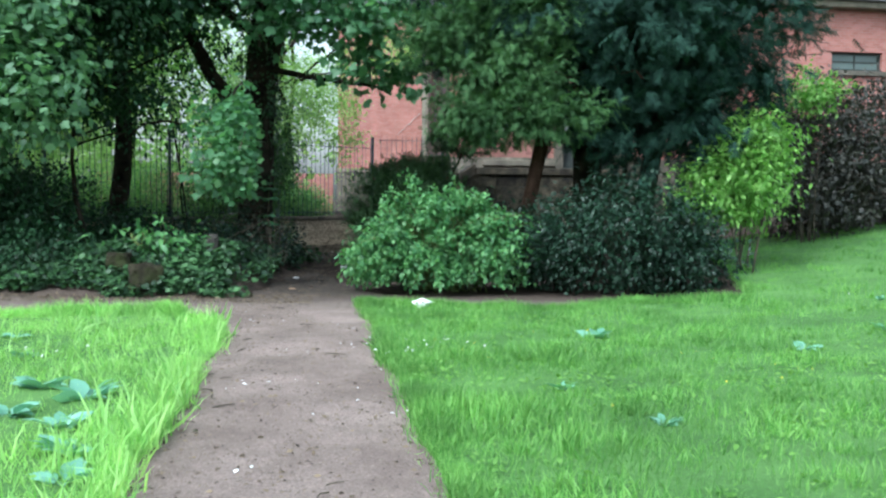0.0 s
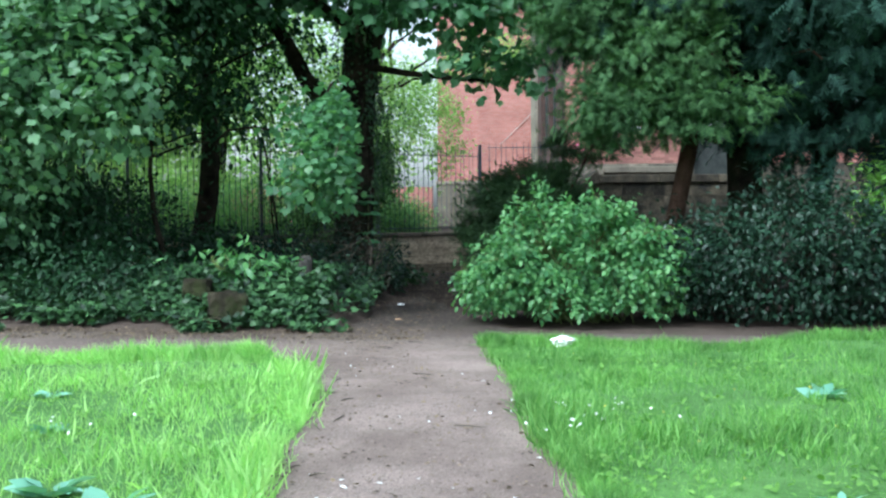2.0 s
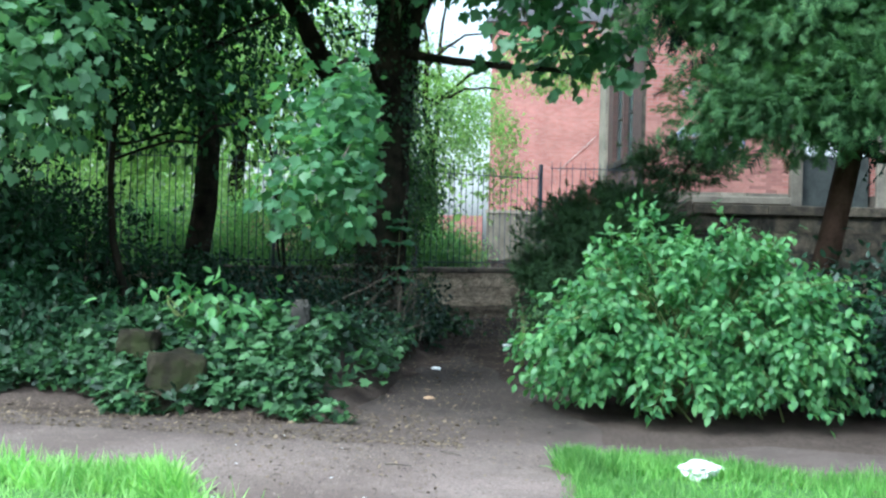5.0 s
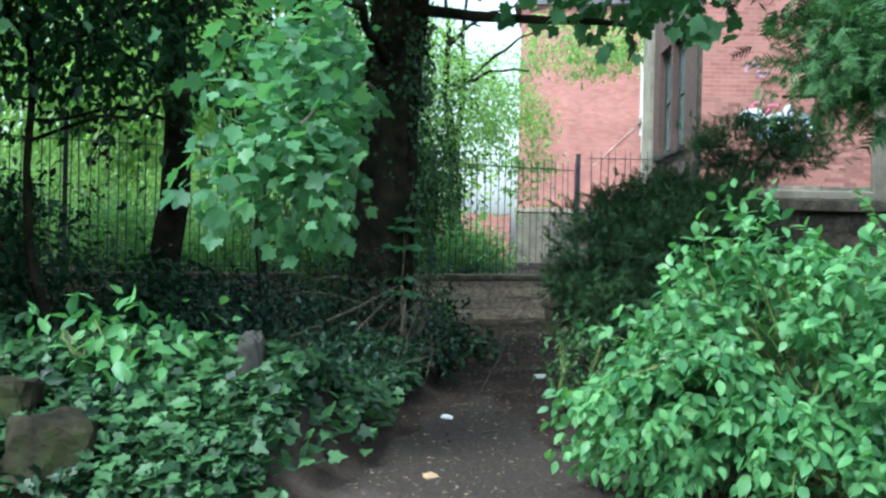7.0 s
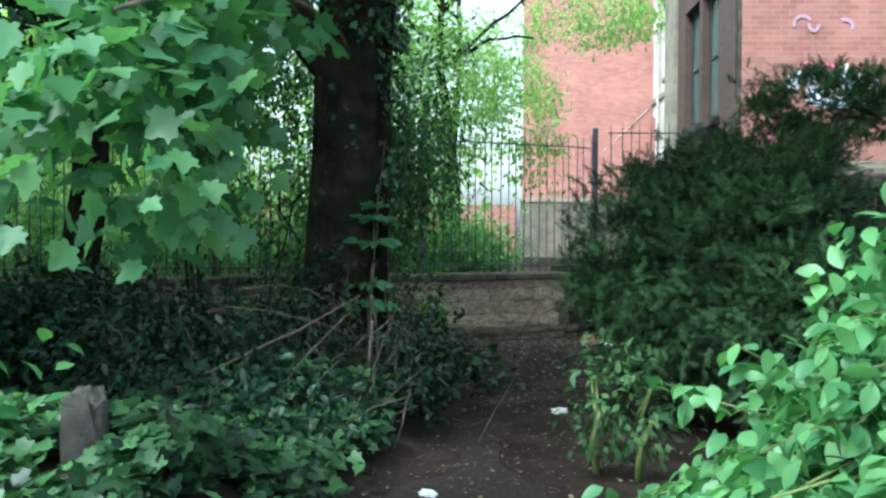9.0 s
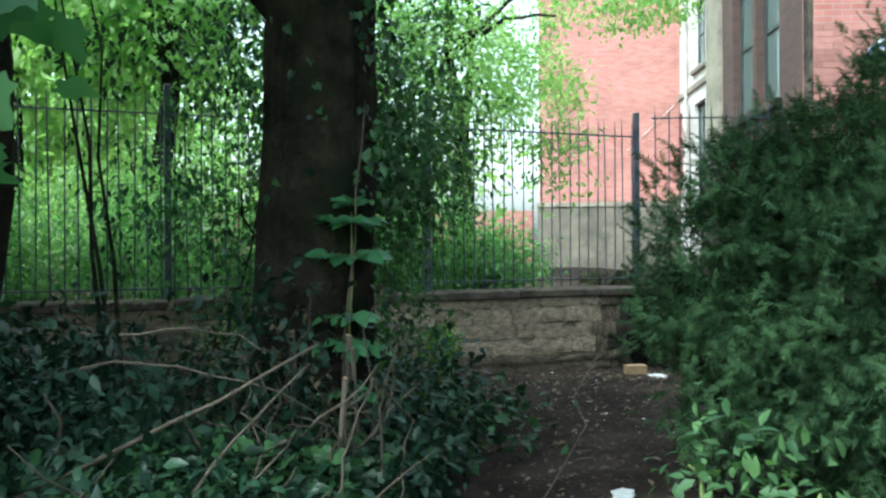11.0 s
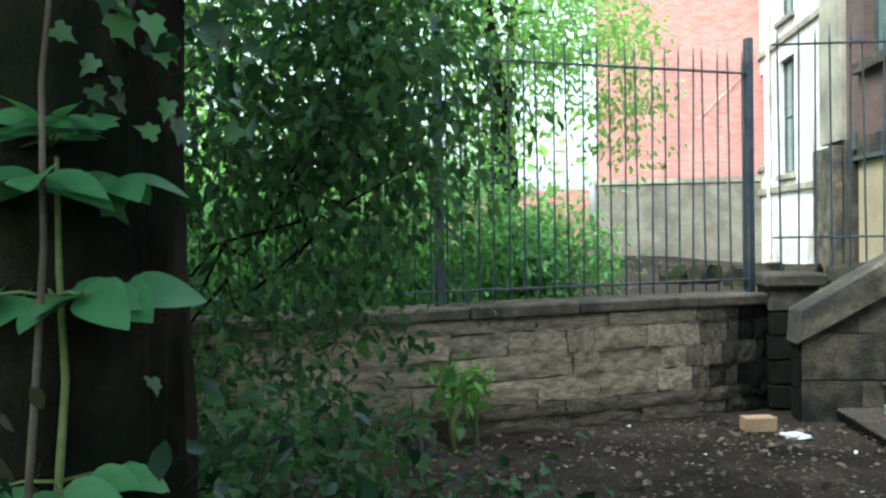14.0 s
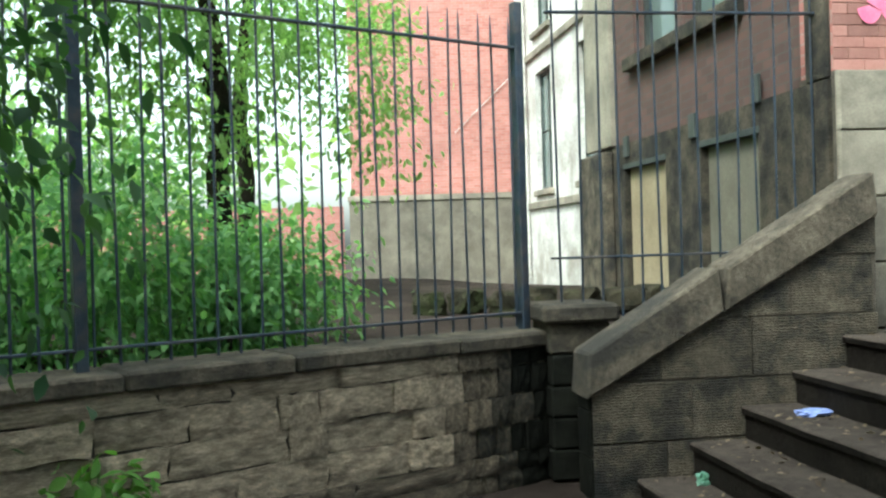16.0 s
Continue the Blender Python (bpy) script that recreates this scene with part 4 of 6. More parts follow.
def single_leaves(rng, pts, out, meshes, parent, droop=0.55, scale=(0.7, 1.25)):
    for p, o in zip(pts, out):
        y = Vector(o) * 0.7 + Vector(rng.normal(size=3)) * 0.5 + Vector((0, 0, -droop))
        y.normalize()
        n = Vector(o) * 0.6 + Vector((0, 0, 0.8)) + Vector(rng.normal(size=3)) * 0.35
        x = y.cross(n).normalized()
        z = x.cross(y)
        s = rng.uniform(*scale)
        m = Matrix((x, y, z)).transposed().to_4x4()
        leaf = link_mesh("leaf", meshes[rng.integers(len(meshes))], None, parent)
        leaf.matrix_local = Matrix.Translation(p) @ m @ Matrix.Scale(s, 4)


def leaf_object_surface(name, c1, c2, rough, through_leaf):
    m = leaf_surface(name, c1, c2, rough, through_leaf, 0.3)
    n, l = m.node_tree.nodes, m.node_tree.links
    info = n.new("ShaderNodeObjectInfo")
    for q in [q for q in n if q.type == "VALTORGB"]:
        for k in list(q.inputs[0].links):
            if k.from_socket.name == "Random Per Island":
                l.new(info.outputs["Random"], q.inputs[0])
    return m


L_MAPLE_ONE = leaf_object_surface("single sycamore leaf", (0.062, 0.150, 0.070), (0.15, 0.290, 0.125), 0.4, 0.45)
pb, ob_ = boughs(rngb, [(-3.35, 14.8, 1.85, 0.62, 0.5, 0.5), (-3.0, 15.2, 2.3, 0.55, 0.6, 0.4)], 56, 5, 0.15, 0.2)
okb = clear_way(pb, 0.7, 4.0) & (pb[:, 1] < 15.7) & (pb[:, 2] > 1.25)
single_leaves(rngb, pb[okb], ob_[okb], [leaf_mesh("leaf", MAPLE, 0.108, L_MAPLE_ONE)], bough)
foliage("crown", 16, [(-3.3, 15.1, 2.05, 0.8, 0.75, 0.6), (-3.0, 15.3, 2.7, 0.7, 0.6, 0.4)], 85, 9, 0.15, 0.105, MAPLE, L_MAPLE, syc, inner=0.1, keep=lambda q: clear_way(q, 0.8, 4.0) & (q[:, 1] < 15.7))
foliage("crown", 17, [(-3.3, 16.7, 2.75, 0.5, 0.9, 0.5)], 26, 9, 0.2, 0.135, MAPLE, L_MAPLE, syc, inner=0.1, keep=lambda q: clear_way(q, 0.95, 4.0) & (q[:, 2] > 2.6))
foliage("crown", 18, [(-1.3, 17.6, 4.75, 1.5, 1.2, 0.8), (-2.6, 17.4, 5.2, 1.2, 1.0, 0.9)], 90, 16, 0.3, 0.15, MAPLE, L_MAPLE, syc, "broad leaves over the way", inner=0.1)
foliage("crown", 13, [(-3.2, 15.6, 2.8, 0.8, 1.1, 0.6)], 30, 11, 0.25, 0.12, MAPLE, L_MAPLE, syc, inner=0.2, keep=lambda q: clear_way(q, 0.9, 4.5) & ((q[:, 1] < 15.9) | (q[:, 2] > 3.2)))
# ivy on the trunk and dry stems about its foot
rngi = np.random.default_rng(31)
n = 26000
zz = 0.1 + 6.5 * rngi.random(n) ** 1.1
aa = rngi.random(n) * 2 * math.pi
side = 0.55 + 0.45 * np.cos(aa - 0.1)
keep_i = rngi.random(n) < np.where(zz > 3.0, 0.15 + 0.4 * (side > 0.8), np.where(zz > 1.7, 0.01 + 0.22 * (side > 0.88), 0.004))
zz, aa = zz[keep_i], aa[keep_i]
rr = np.interp(zz, [0, 0.3, 1, 3.5, 6.6], [0.5, 0.38, 0.33, 0.32, 0.2]) + 0.10 * rngi.random(len(zz)) ** 2 + 0.15 * (np.cos(aa - 0.1) > 0.55) * (zz > 1.7) * rngi.random(len(zz))
pi_ = np.stack([-3.75 + rr * np.cos(aa), 19.26 + rr * np.sin(aa), zz], 1)
oi = np.stack([np.cos(aa), np.sin(aa), np.zeros(len(aa))], 1)
tagged(leaves("ivy", pi_, oi * 0.3 + rngi.normal(size=pi_.shape) * 0.5 + [0, 0, -0.8], oi + rngi.normal(size=pi_.shape) * 0.4, 0.035 + 0.04 * rngi.random(len(pi_)), IVY, L_IVY), "dark green ivy climbing the sycamore trunk", "ivy", "", "stuff")
# the woodland behind
def wood_tree(x, y, r, h, lean, blobs, seed, clumps, label, leaf=L_WOOD, size=0.11, shape=OVATE, z0=0.0, each=30, spread=0.35):
    t = tree("woodland_tree", pose(0, 0, 0), label)
    bm = bmesh.new()
    k = 9
    tube(bm, [(x + lean * (i / k) ** 1.4 + 0.08 * math.sin(i * 1.7 + seed), y + 0.06 * math.sin(i * 2.3 + seed), z0 - 0.1 + (h + 0.1) * i / k) for i in range(k + 1)],
         [r * (1.35 if i == 0 else 1 - 0.8 * i / k) for i in range(k + 1)], 12, 0.2)
    part("trunk", bm, M_BARK, t, "", True)
    rng = random.Random(seed)
    for i in range(6):
        z = h * rng.uniform(0.3, 0.8)
        a = rng.uniform(0, 6.28)
        limb("limb", (x + lean * (z / h) ** 1.4, y, z0 + z), (x + 1.8 * math.cos(a), y + 1.8 * math.sin(a), z0 + z + rng.uniform(0.2, 1.4)), r * 0.35, 0.02, M_BARK, t, 0.1, seed + i, 0.08, 6)
    foliage("crown", seed, blobs, clumps, each, spread, size, shape, leaf, t, inner=0.25)
    return t


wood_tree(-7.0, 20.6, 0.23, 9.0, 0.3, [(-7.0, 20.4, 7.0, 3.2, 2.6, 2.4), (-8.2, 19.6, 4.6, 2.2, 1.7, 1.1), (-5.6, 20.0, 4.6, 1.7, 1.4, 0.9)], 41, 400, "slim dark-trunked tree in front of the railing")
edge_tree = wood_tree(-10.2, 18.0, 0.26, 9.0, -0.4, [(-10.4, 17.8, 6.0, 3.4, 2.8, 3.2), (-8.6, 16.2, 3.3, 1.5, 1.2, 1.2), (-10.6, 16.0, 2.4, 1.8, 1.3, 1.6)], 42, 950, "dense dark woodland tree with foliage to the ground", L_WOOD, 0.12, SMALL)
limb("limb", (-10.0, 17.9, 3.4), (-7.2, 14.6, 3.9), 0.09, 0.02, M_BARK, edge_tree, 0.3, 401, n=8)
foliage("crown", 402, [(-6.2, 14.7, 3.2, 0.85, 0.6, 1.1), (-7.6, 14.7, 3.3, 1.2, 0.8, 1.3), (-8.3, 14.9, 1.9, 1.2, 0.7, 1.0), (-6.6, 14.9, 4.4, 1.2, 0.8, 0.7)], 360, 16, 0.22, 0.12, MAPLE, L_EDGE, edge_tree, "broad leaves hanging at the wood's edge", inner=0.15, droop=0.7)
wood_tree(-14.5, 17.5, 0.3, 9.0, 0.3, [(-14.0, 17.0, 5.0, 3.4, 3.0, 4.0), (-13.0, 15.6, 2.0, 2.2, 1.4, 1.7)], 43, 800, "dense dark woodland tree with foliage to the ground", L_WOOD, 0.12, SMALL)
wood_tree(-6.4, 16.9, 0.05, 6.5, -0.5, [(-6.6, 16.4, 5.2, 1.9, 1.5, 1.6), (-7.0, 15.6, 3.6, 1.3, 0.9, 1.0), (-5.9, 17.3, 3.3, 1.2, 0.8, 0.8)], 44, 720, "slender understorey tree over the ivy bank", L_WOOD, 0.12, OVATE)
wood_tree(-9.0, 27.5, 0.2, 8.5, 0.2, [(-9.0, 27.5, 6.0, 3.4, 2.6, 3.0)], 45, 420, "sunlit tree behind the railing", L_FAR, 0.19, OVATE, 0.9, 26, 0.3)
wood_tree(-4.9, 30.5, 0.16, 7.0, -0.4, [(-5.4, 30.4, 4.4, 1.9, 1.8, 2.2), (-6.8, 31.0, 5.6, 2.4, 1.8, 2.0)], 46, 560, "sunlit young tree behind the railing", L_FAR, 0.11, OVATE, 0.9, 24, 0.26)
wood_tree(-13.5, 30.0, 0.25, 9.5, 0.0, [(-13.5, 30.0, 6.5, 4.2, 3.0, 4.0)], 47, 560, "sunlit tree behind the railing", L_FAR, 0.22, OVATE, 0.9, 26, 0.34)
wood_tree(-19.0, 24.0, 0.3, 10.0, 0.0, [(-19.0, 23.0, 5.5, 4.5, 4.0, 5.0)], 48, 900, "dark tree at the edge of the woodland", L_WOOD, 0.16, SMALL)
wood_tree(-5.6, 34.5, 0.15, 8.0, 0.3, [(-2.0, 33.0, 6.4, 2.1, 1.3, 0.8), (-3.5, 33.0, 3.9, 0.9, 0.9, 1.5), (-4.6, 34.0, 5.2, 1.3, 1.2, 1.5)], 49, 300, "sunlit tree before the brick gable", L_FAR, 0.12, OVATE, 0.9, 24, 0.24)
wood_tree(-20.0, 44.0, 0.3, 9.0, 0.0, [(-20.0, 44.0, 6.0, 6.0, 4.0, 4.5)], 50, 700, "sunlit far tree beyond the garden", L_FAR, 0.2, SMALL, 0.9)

rw = np.random.default_rng(77)
masses = [(-8.0, 48.5, 3.0, 3.0, 1.8, 3.4), (-6.6, 40.0, 2.2, 1.4, 1.4, 1.8)] + [(-12 - 4.5 * i, 50 + 3 * math.sin(i), 3.5 + math.sin(i * 2), 4.5, 3, 5.0) for i in range(9)] + [(-30 - 2 * math.sin(i), 8 + 6 * i, 4, 4, 4.5, 5.5) for i in range(7)] + [(24 + 6 * i, 40 - 3 * i, 4, 5, 4, 6) for i in range(6)]
pw, ow = boughs(rw, masses, 2600, 16, 0.8, 0.4)
pw[:, 2] = np.abs(pw[:, 2])
tagged(leaves("far_woods", pw, ow * 0.6 + rw.normal(size=pw.shape) * 0.7 + [0, 0, -0.4], ow * 0.5 + rw.normal(size=pw.shape) * 0.5 + [0, 0, 0.8], 0.3 + 0.25 * rw.random(len(pw)), SMALL, L_FAR), "distant woods around the garden", "woods", "", "stuff")

# undergrowth behind the railing
def shrub(name, label, blobs, seed, clumps, each, spread, size, shape, material, inner=0.3, stems=5, stem_mat=M_TWIG, z0=0.0, category="shrub", keep=None, droop=0.5, room=0.5):
    s = empty(name, O, label, category)
    rng = random.Random(seed)
    c = blobs[0]
    for i in range(stems):
        bm = bmesh.new()
        a = rng.uniform(0, 6.28)
        top = (c[0] + 0.7 * c[3] * math.cos(a), c[1] + 0.7 * c[4] * math.sin(a), c[2] + 0.5 * c[5])
        tube(bm, bend((c[0] + 0.15 * math.cos(a), c[1] + 0.15 * math.sin(a), z0 - 0.05), top, 0.1, 5, seed + i, 0.06), [0.022, 0.02, 0.016, 0.012, 0.009, 0.005], 6)
        part("stem", bm, stem_mat, s, "", True)
    foliage("foliage", seed, blobs, clumps, each, spread, size, shape, material, s, "", inner, droop, 0.9, keep, 0.7, room)
    return s


for i, (s, v, w, h) in enumerate([(-1.5, 1.5, 0.8, 0.7), (-2.6, 1.3, 0.9, 1.1), (-4.0, 1.4, 1.0, 0.9), (-5.6, 1.5, 1.1, 1.1), (-7.4, 1.6, 1.2, 1.0), (-9.4, 1.8, 1.3, 1.2), (-2.2, 4.5, 1.6, 1.4), (-5.5, 5.0, 1.8, 1.6), (-9.0, 6.0, 2.2, 2.2), (-12.5, 5.0, 2.2, 2.0)]):
    p = at(FENCE, s, v, 0.85)
    shrub("bramble", "bright green bramble and nettles behind the railing", [(p.x, p.y, 0.9 + h * 0.5, w, w * 0.8, h * 0.75)], 60 + i, 190, 34, 0.2, 0.075, OVATE, L_FAR if v > 4 else L_NETTLE, stems=4, z0=0.85,
          keep=lambda q: ((q[:, 0] + 1.93) * -0.58 + (q[:, 1] - 25.93) * 0.814 > 0.22))

# ---- the bright shrub beside the way ----
bush = empty("bright_shrub", O, "dense rounded shrub with fresh bright green leaves", "shrub")
rngs = np.random.default_rng(71)
bm = bmesh.new()
LP, LO = [], []
BC, BR = np.array([-0.10, 14.7, 0.64]), np.array([1.52, 0.95, 1.0])
for i in range(520):
    d = unit(rngs.normal(size=(1, 3)))[0]
    d[2] = abs(d[2]) * 1.3 - 0.6
    d /= np.linalg.norm(d)
    r = 0.74 + 0.30 * rngs.random() + (0.22 * rngs.random() if d[2] > 0.55 else 0)
    tip = BC + d * BR * r
    lump = 1 + 0.26 * noise.noise(Vector((tip[0] * 2.1, tip[1] * 2.1, tip[2] * 2.3)))
    tip = BC + (tip - BC) * lump
    tip[2] = max(tip[2] * (1 + 0.05 * math.exp(-((tip[0] + 0.5) / 0.35) ** 2) - 0.27 * min(1, max(0, (-0.65 - tip[0]) / 0.45)) - 0.14 * min(1, max(0, (tip[0] - 0.1) / 0.8))), 0.10)
    if i % 19 == 0 and d[2] > 0.2 and tip[0] > -0.85:
        tip[2] += 0.12 + 0.2 * rngs.random()
    root = np.array([0.1 + 0.5 * rngs.normal() * 0.5, 14.9 + 0.2 * rngs.normal(), 0.0]) if i % 6 == 0 else BC + d * BR * 0.35 * np.array([1, 1, 0.8])
    root[2] = max(root[2], -0.02)
    pts = bend(root, tip, 0.12, 5, i, 0.03)
    if not clear_way(np.array([tip]), 0.45)[0]:
        continue
    if i % 2 == 0:
        part("stem", tube(bmesh.new(), pts, [0.010, 0.009, 0.008, 0.006, 0.004, 0.002], 5), M_STEM, bush, "", True)
    for k in range(30):
        t = 0.35 + 0.68 * k / 29
        q = np.array(pts[min(5, int(t * 5))].lerp(pts[min(5, int(t * 5) + 1)], min(1, (t * 5) % 1)))
        q = q + rngs.normal(size=3) * 0.035
        sd = np.cross(d, [0, 0, 1]) * (1 if k % 2 else -1)
        LP.append(q)
        LO.append(d * 0.6 + sd * 0.9)
LP, LO = np.array(LP), np.array(LO)
okl = (LP[:, 2] > 0.05) & clear_way(LP, 0.42)
LP, LO = LP[okl], LO[okl]
single = (LP[:, 0] < -0.55) & (np.arange(len(LP)) % 3 == 0)
idx = np.flatnonzero(single)[:260]
rest = np.ones(len(LP), bool)
rest[idx] = False
n = rest.sum()
leaves("foliage", LP[rest], LO[rest] + rngs.normal(size=(n, 3)) * 0.5 + [0, 0, -0.75], LO[rest] * 0.45 + rngs.normal(size=(n, 3)) * 0.45 + [0, 0, 0.9], 0.06 + 0.045 * rngs.random(n), BROAD, L_BUSH, bush)
L_BUSH_ONE = leaf_object_surface("single shrub leaf", (0.08, 0.19, 0.070), (0.18, 0.35, 0.125), 0.42, 0.3)
single_leaves(rngs, LP[idx], LO[idx], [leaf_mesh("leaf", BROAD, 0.085, L_BUSH_ONE)], bush, 0.75)

# ---- dark shrubs, juniper and conifer ----
shrub("holly_shrub", "dark glossy evergreen shrub at the lawn's edge", [(2.75, 14.75, 0.85, 1.55, 1.0, 0.95), (1.6, 15.2, 0.7, 0.8, 0.7, 0.7), (3.7, 14.6, 0.6, 0.9, 0.8, 0.65)], 81, 620, 26, 0.17, 0.085, OVATE, L_DARK, inner=0.45)
jun = empty("juniper", O, "large dark spreading juniper beside the path", "shrub")
for i in range(9):
    a = i * 0.7
    limb("stem", (-0.4, 19.6, -0.05), (-0.6 + 0.9 * math.cos(a), 19.6 + 0.7 * math.sin(a), 1.1 + 0.8 * (i % 3) / 2), 0.06, 0.015, M_BARK_RED, jun, 0.1, 90 + i, 0.05, 7)
limb("stem", (-0.3, 19.7, 0.4), (0.6, 21.6, 2.75), 0.05, 0.015, M_BARK_RED, jun, 0.3, 99, 0.04, 7)
foliage("foliage", 82, [(-0.75, 19.5, 1.15, 1.25, 1.1, 1.05), (-0.55, 19.7, 1.85, 0.8, 0.8, 0.5), (0.55, 21.6, 2.75, 0.85, 0.6, 0.42), (0.1, 18.6, 0.8, 1.1, 0.7, 0.75)], 760, 42, 0.14, 0.135, FEATHER, L_JUN, jun, "dense dark needle sprays", inner=0.45, droop=-0.1, flat=0.35, room=0.45, keep=lambda q: q[:, 0] > -2.0 + 0.27 * np.maximum(q[:, 1] - 19.2, 0))
cyp = tree("cypress_tree", O, "large dark cypress with leaning brown trunks and drooping sprays")
bm = bmesh.new()
tube(bm, [(1.30, 16.75, -0.1), (1.40, 16.75, 0.8), (1.58, 16.75, 1.7), (1.80, 16.8, 2.8), (2.1, 16.9, 4.5), (2.3, 17.0, 7.0)], [0.19, 0.14, 0.125, 0.12, 0.09, 0.04], 12, 0.2)
part("trunk", bm, M_BARK_RED, cyp, "leaning brown trunk", True)
bm = bmesh.new()
tube(bm, [(2.65, 17.3, -0.1), (2.65, 17.3, 1.0), (2.6, 17.3, 2.5), (2.7, 17.4, 4.5), (2.8, 17.5, 9.0)], [0.34, 0.27, 0.25, 0.2, 0.06], 14, 0.25)
part("trunk", bm, M_BARK, cyp, "stout dark trunk", True)
bm = bmesh.new()
tube(bm, [(3.5, 17.2, -0.1), (3.6, 17.2, 1.2), (3.9, 17.2, 3.0), (4.3, 17.4, 7.0)], [0.24, 0.18, 0.15, 0.05], 12, 0.25)
part("trunk", bm, M_BARK, cyp, "", True)
for i in range(12):
    a = 0.55 * i
    z = 2.3 + 0.4 * (i % 6)
    limb("limb", (2.6, 17.3, z), (2.6 + 2.6 * math.cos(a), 17.2 + 1.8 * math.sin(a), z + 0.4 - 0.5 * (i % 2)), 0.05, 0.012, M_BARK_RED, cyp, 0.2, 120 + i, 0.08, 6)
foliage("crown", 83, [(2.6, 17.4, 5.6, 3.3, 2.1, 3.0), (4.9, 17.0, 4.5, 1.6, 1.4, 1.8), (3.8, 16.8, 2.8, 1.9, 1.0, 0.9), (3.3, 15.6, 4.4, 1.4, 0.8, 1.0)], 820, 34, 0.24, 0.30, SPRAY, L_YEW, cyp, "dense dark crown", inner=0.35, droop=0.5)
foliage("crown", 84, [(0.85, 15.9, 2.95, 0.95, 0.75, 0.6), (1.9, 15.6, 2.85, 0.9, 0.6, 0.5), (1.2, 15.9, 3.7, 1.1, 0.7, 0.6), (1.3, 15.9, 4.6, 1.3, 0.8, 0.7), (0.4, 15.9, 2.8, 0.6, 0.5, 0.42), (0.2, 16.2, 4.2, 0.9, 0.7, 0.6)], 420, 24, 0.16, 0.17, SPRAY, L_CYP, cyp, "fresh green drooping sprays", inner=0.1, droop=0.35, flat=0.5)
shrub("lime_shrub", "lime green leafy shrub lit by the open sky", [(5.05, 16.0, 1.9, 0.75, 0.7, 0.85), (5.3, 16.3, 2.4, 0.55, 0.5, 0.6), (4.5, 15.9, 1.6, 0.6, 0.5, 0.55)], 85, 330, 26, 0.18, 0.11, OVATE, L_LIME)
shrub("tall_hedge", "tall dark bronze hedge along the top of the lawn", [(11.5, 22.2, 2.5, 4.0, 1.3, 2.1), (18.5, 23.5, 2.5, 4.5, 1.4, 2.2), (8.3, 20.8, 2.2, 1.7, 1.1, 1.8)], 86, 1900, 36, 0.26, 0.12, SMALL, L_HEDGE, inner=0.5, category="hedge", z0=0.6)
shrub("hedge_shoot", "yellow-green young shrub before the hedge", [(7.7, 20.0, 3.7, 0.5, 0.5, 0.45)], 87, 50, 20, 0.18, 0.12, OVATE, L_LIME, z0=0.5)

# ---- ivy bank with rocks ----
def bank(x, y):
    h = 0.50 * np.exp(-(((x + 4.6) / 1.5) ** 2 + ((y - 15.2) / 1.15) ** 2)) + 0.26 * np.exp(-(((x + 3.3) / 0.6) ** 2 + ((y - 15.0) / 0.9) ** 2))
    h += 0.45 * np.exp(-(((x + 8.0) / 2.2) ** 2 + ((y - 15.6) / 1.2) ** 2)) + 0.4 * np.exp(-(((x + 4.2) / 1.6) ** 2 + ((y - 18.6) / 1.6) ** 2)) + 0.5 * np.exp(-(((x + 12.0) / 2.6) ** 2 + ((y - 16.0) / 1.4) ** 2))
    return 1.15 * h * np.clip((-2.7 - x) / 0.5, 0, 1) * np.clip((y - 13.5) / 0.45, 0, 1)


sheet("bank", np.arange(-16, -2.2, 0.2), np.arange(13.5, 21.4, 0.2), lambda x, y: bank(x, y) + 0.02 * np.sin(x * 9) * np.sin(y * 8), M_SOIL, "low soil bank under the ivy", -0.055)
rngv = np.random.default_rng(91)
n = 56000
q = np.stack([-2.55 - 13.0 * rngv.random(n) ** 1.4, 13.45 + 6.2 * rngv.random(n) ** 1.5, np.zeros(n)], 1)
cover = np.array([noise.noise(Vector((a * 0.8, b * 0.8, 7))) for a, b in q[:, :2]])
hh = bank(q[:, 0], q[:, 1])
okv = (hh + 0.2 * cover > 0.05) & clear_way(q, 0.62) & ((q[:, 0] < -3.15) | (q[:, 1] > 17.3) | (rngv.random(n) < 0.12)) & (np.hypot(q[:, 0] + 3.6, q[:, 1] - 14.95) > 0.22) & (np.hypot(q[:, 0] + 4.35, q[:, 1] - 13.8) > 0.22)
q, hh = q[okv], hh[okv]
q[:, 2] = hh + 0.02 + 0.16 * rngv.random(len(q)) ** 1.5
n = len(q)
tagged(leaves("ivy", q, rngv.normal(size=(n, 3)) * [1, 1, 0.3] + [0, -0.3, -0.25], rngv.normal(size=(n, 3)) * 0.45 + [0, -0.35, 0.9], 0.065 + 0.065 * rngv.random(n), IVY, L_IVY), "glossy dark ivy carpet over the bank", "ivy", "", "stuff")
shrub("bank_herb", "fresh green herbs growing out of the ivy", [(-4.4, 14.9, 0.75, 0.7, 0.4, 0.25)], 92, 30, 8, 0.12, 0.14, OVATE, L_BUSH, stems=5, stem_mat=M_STEM, z0=0.4)
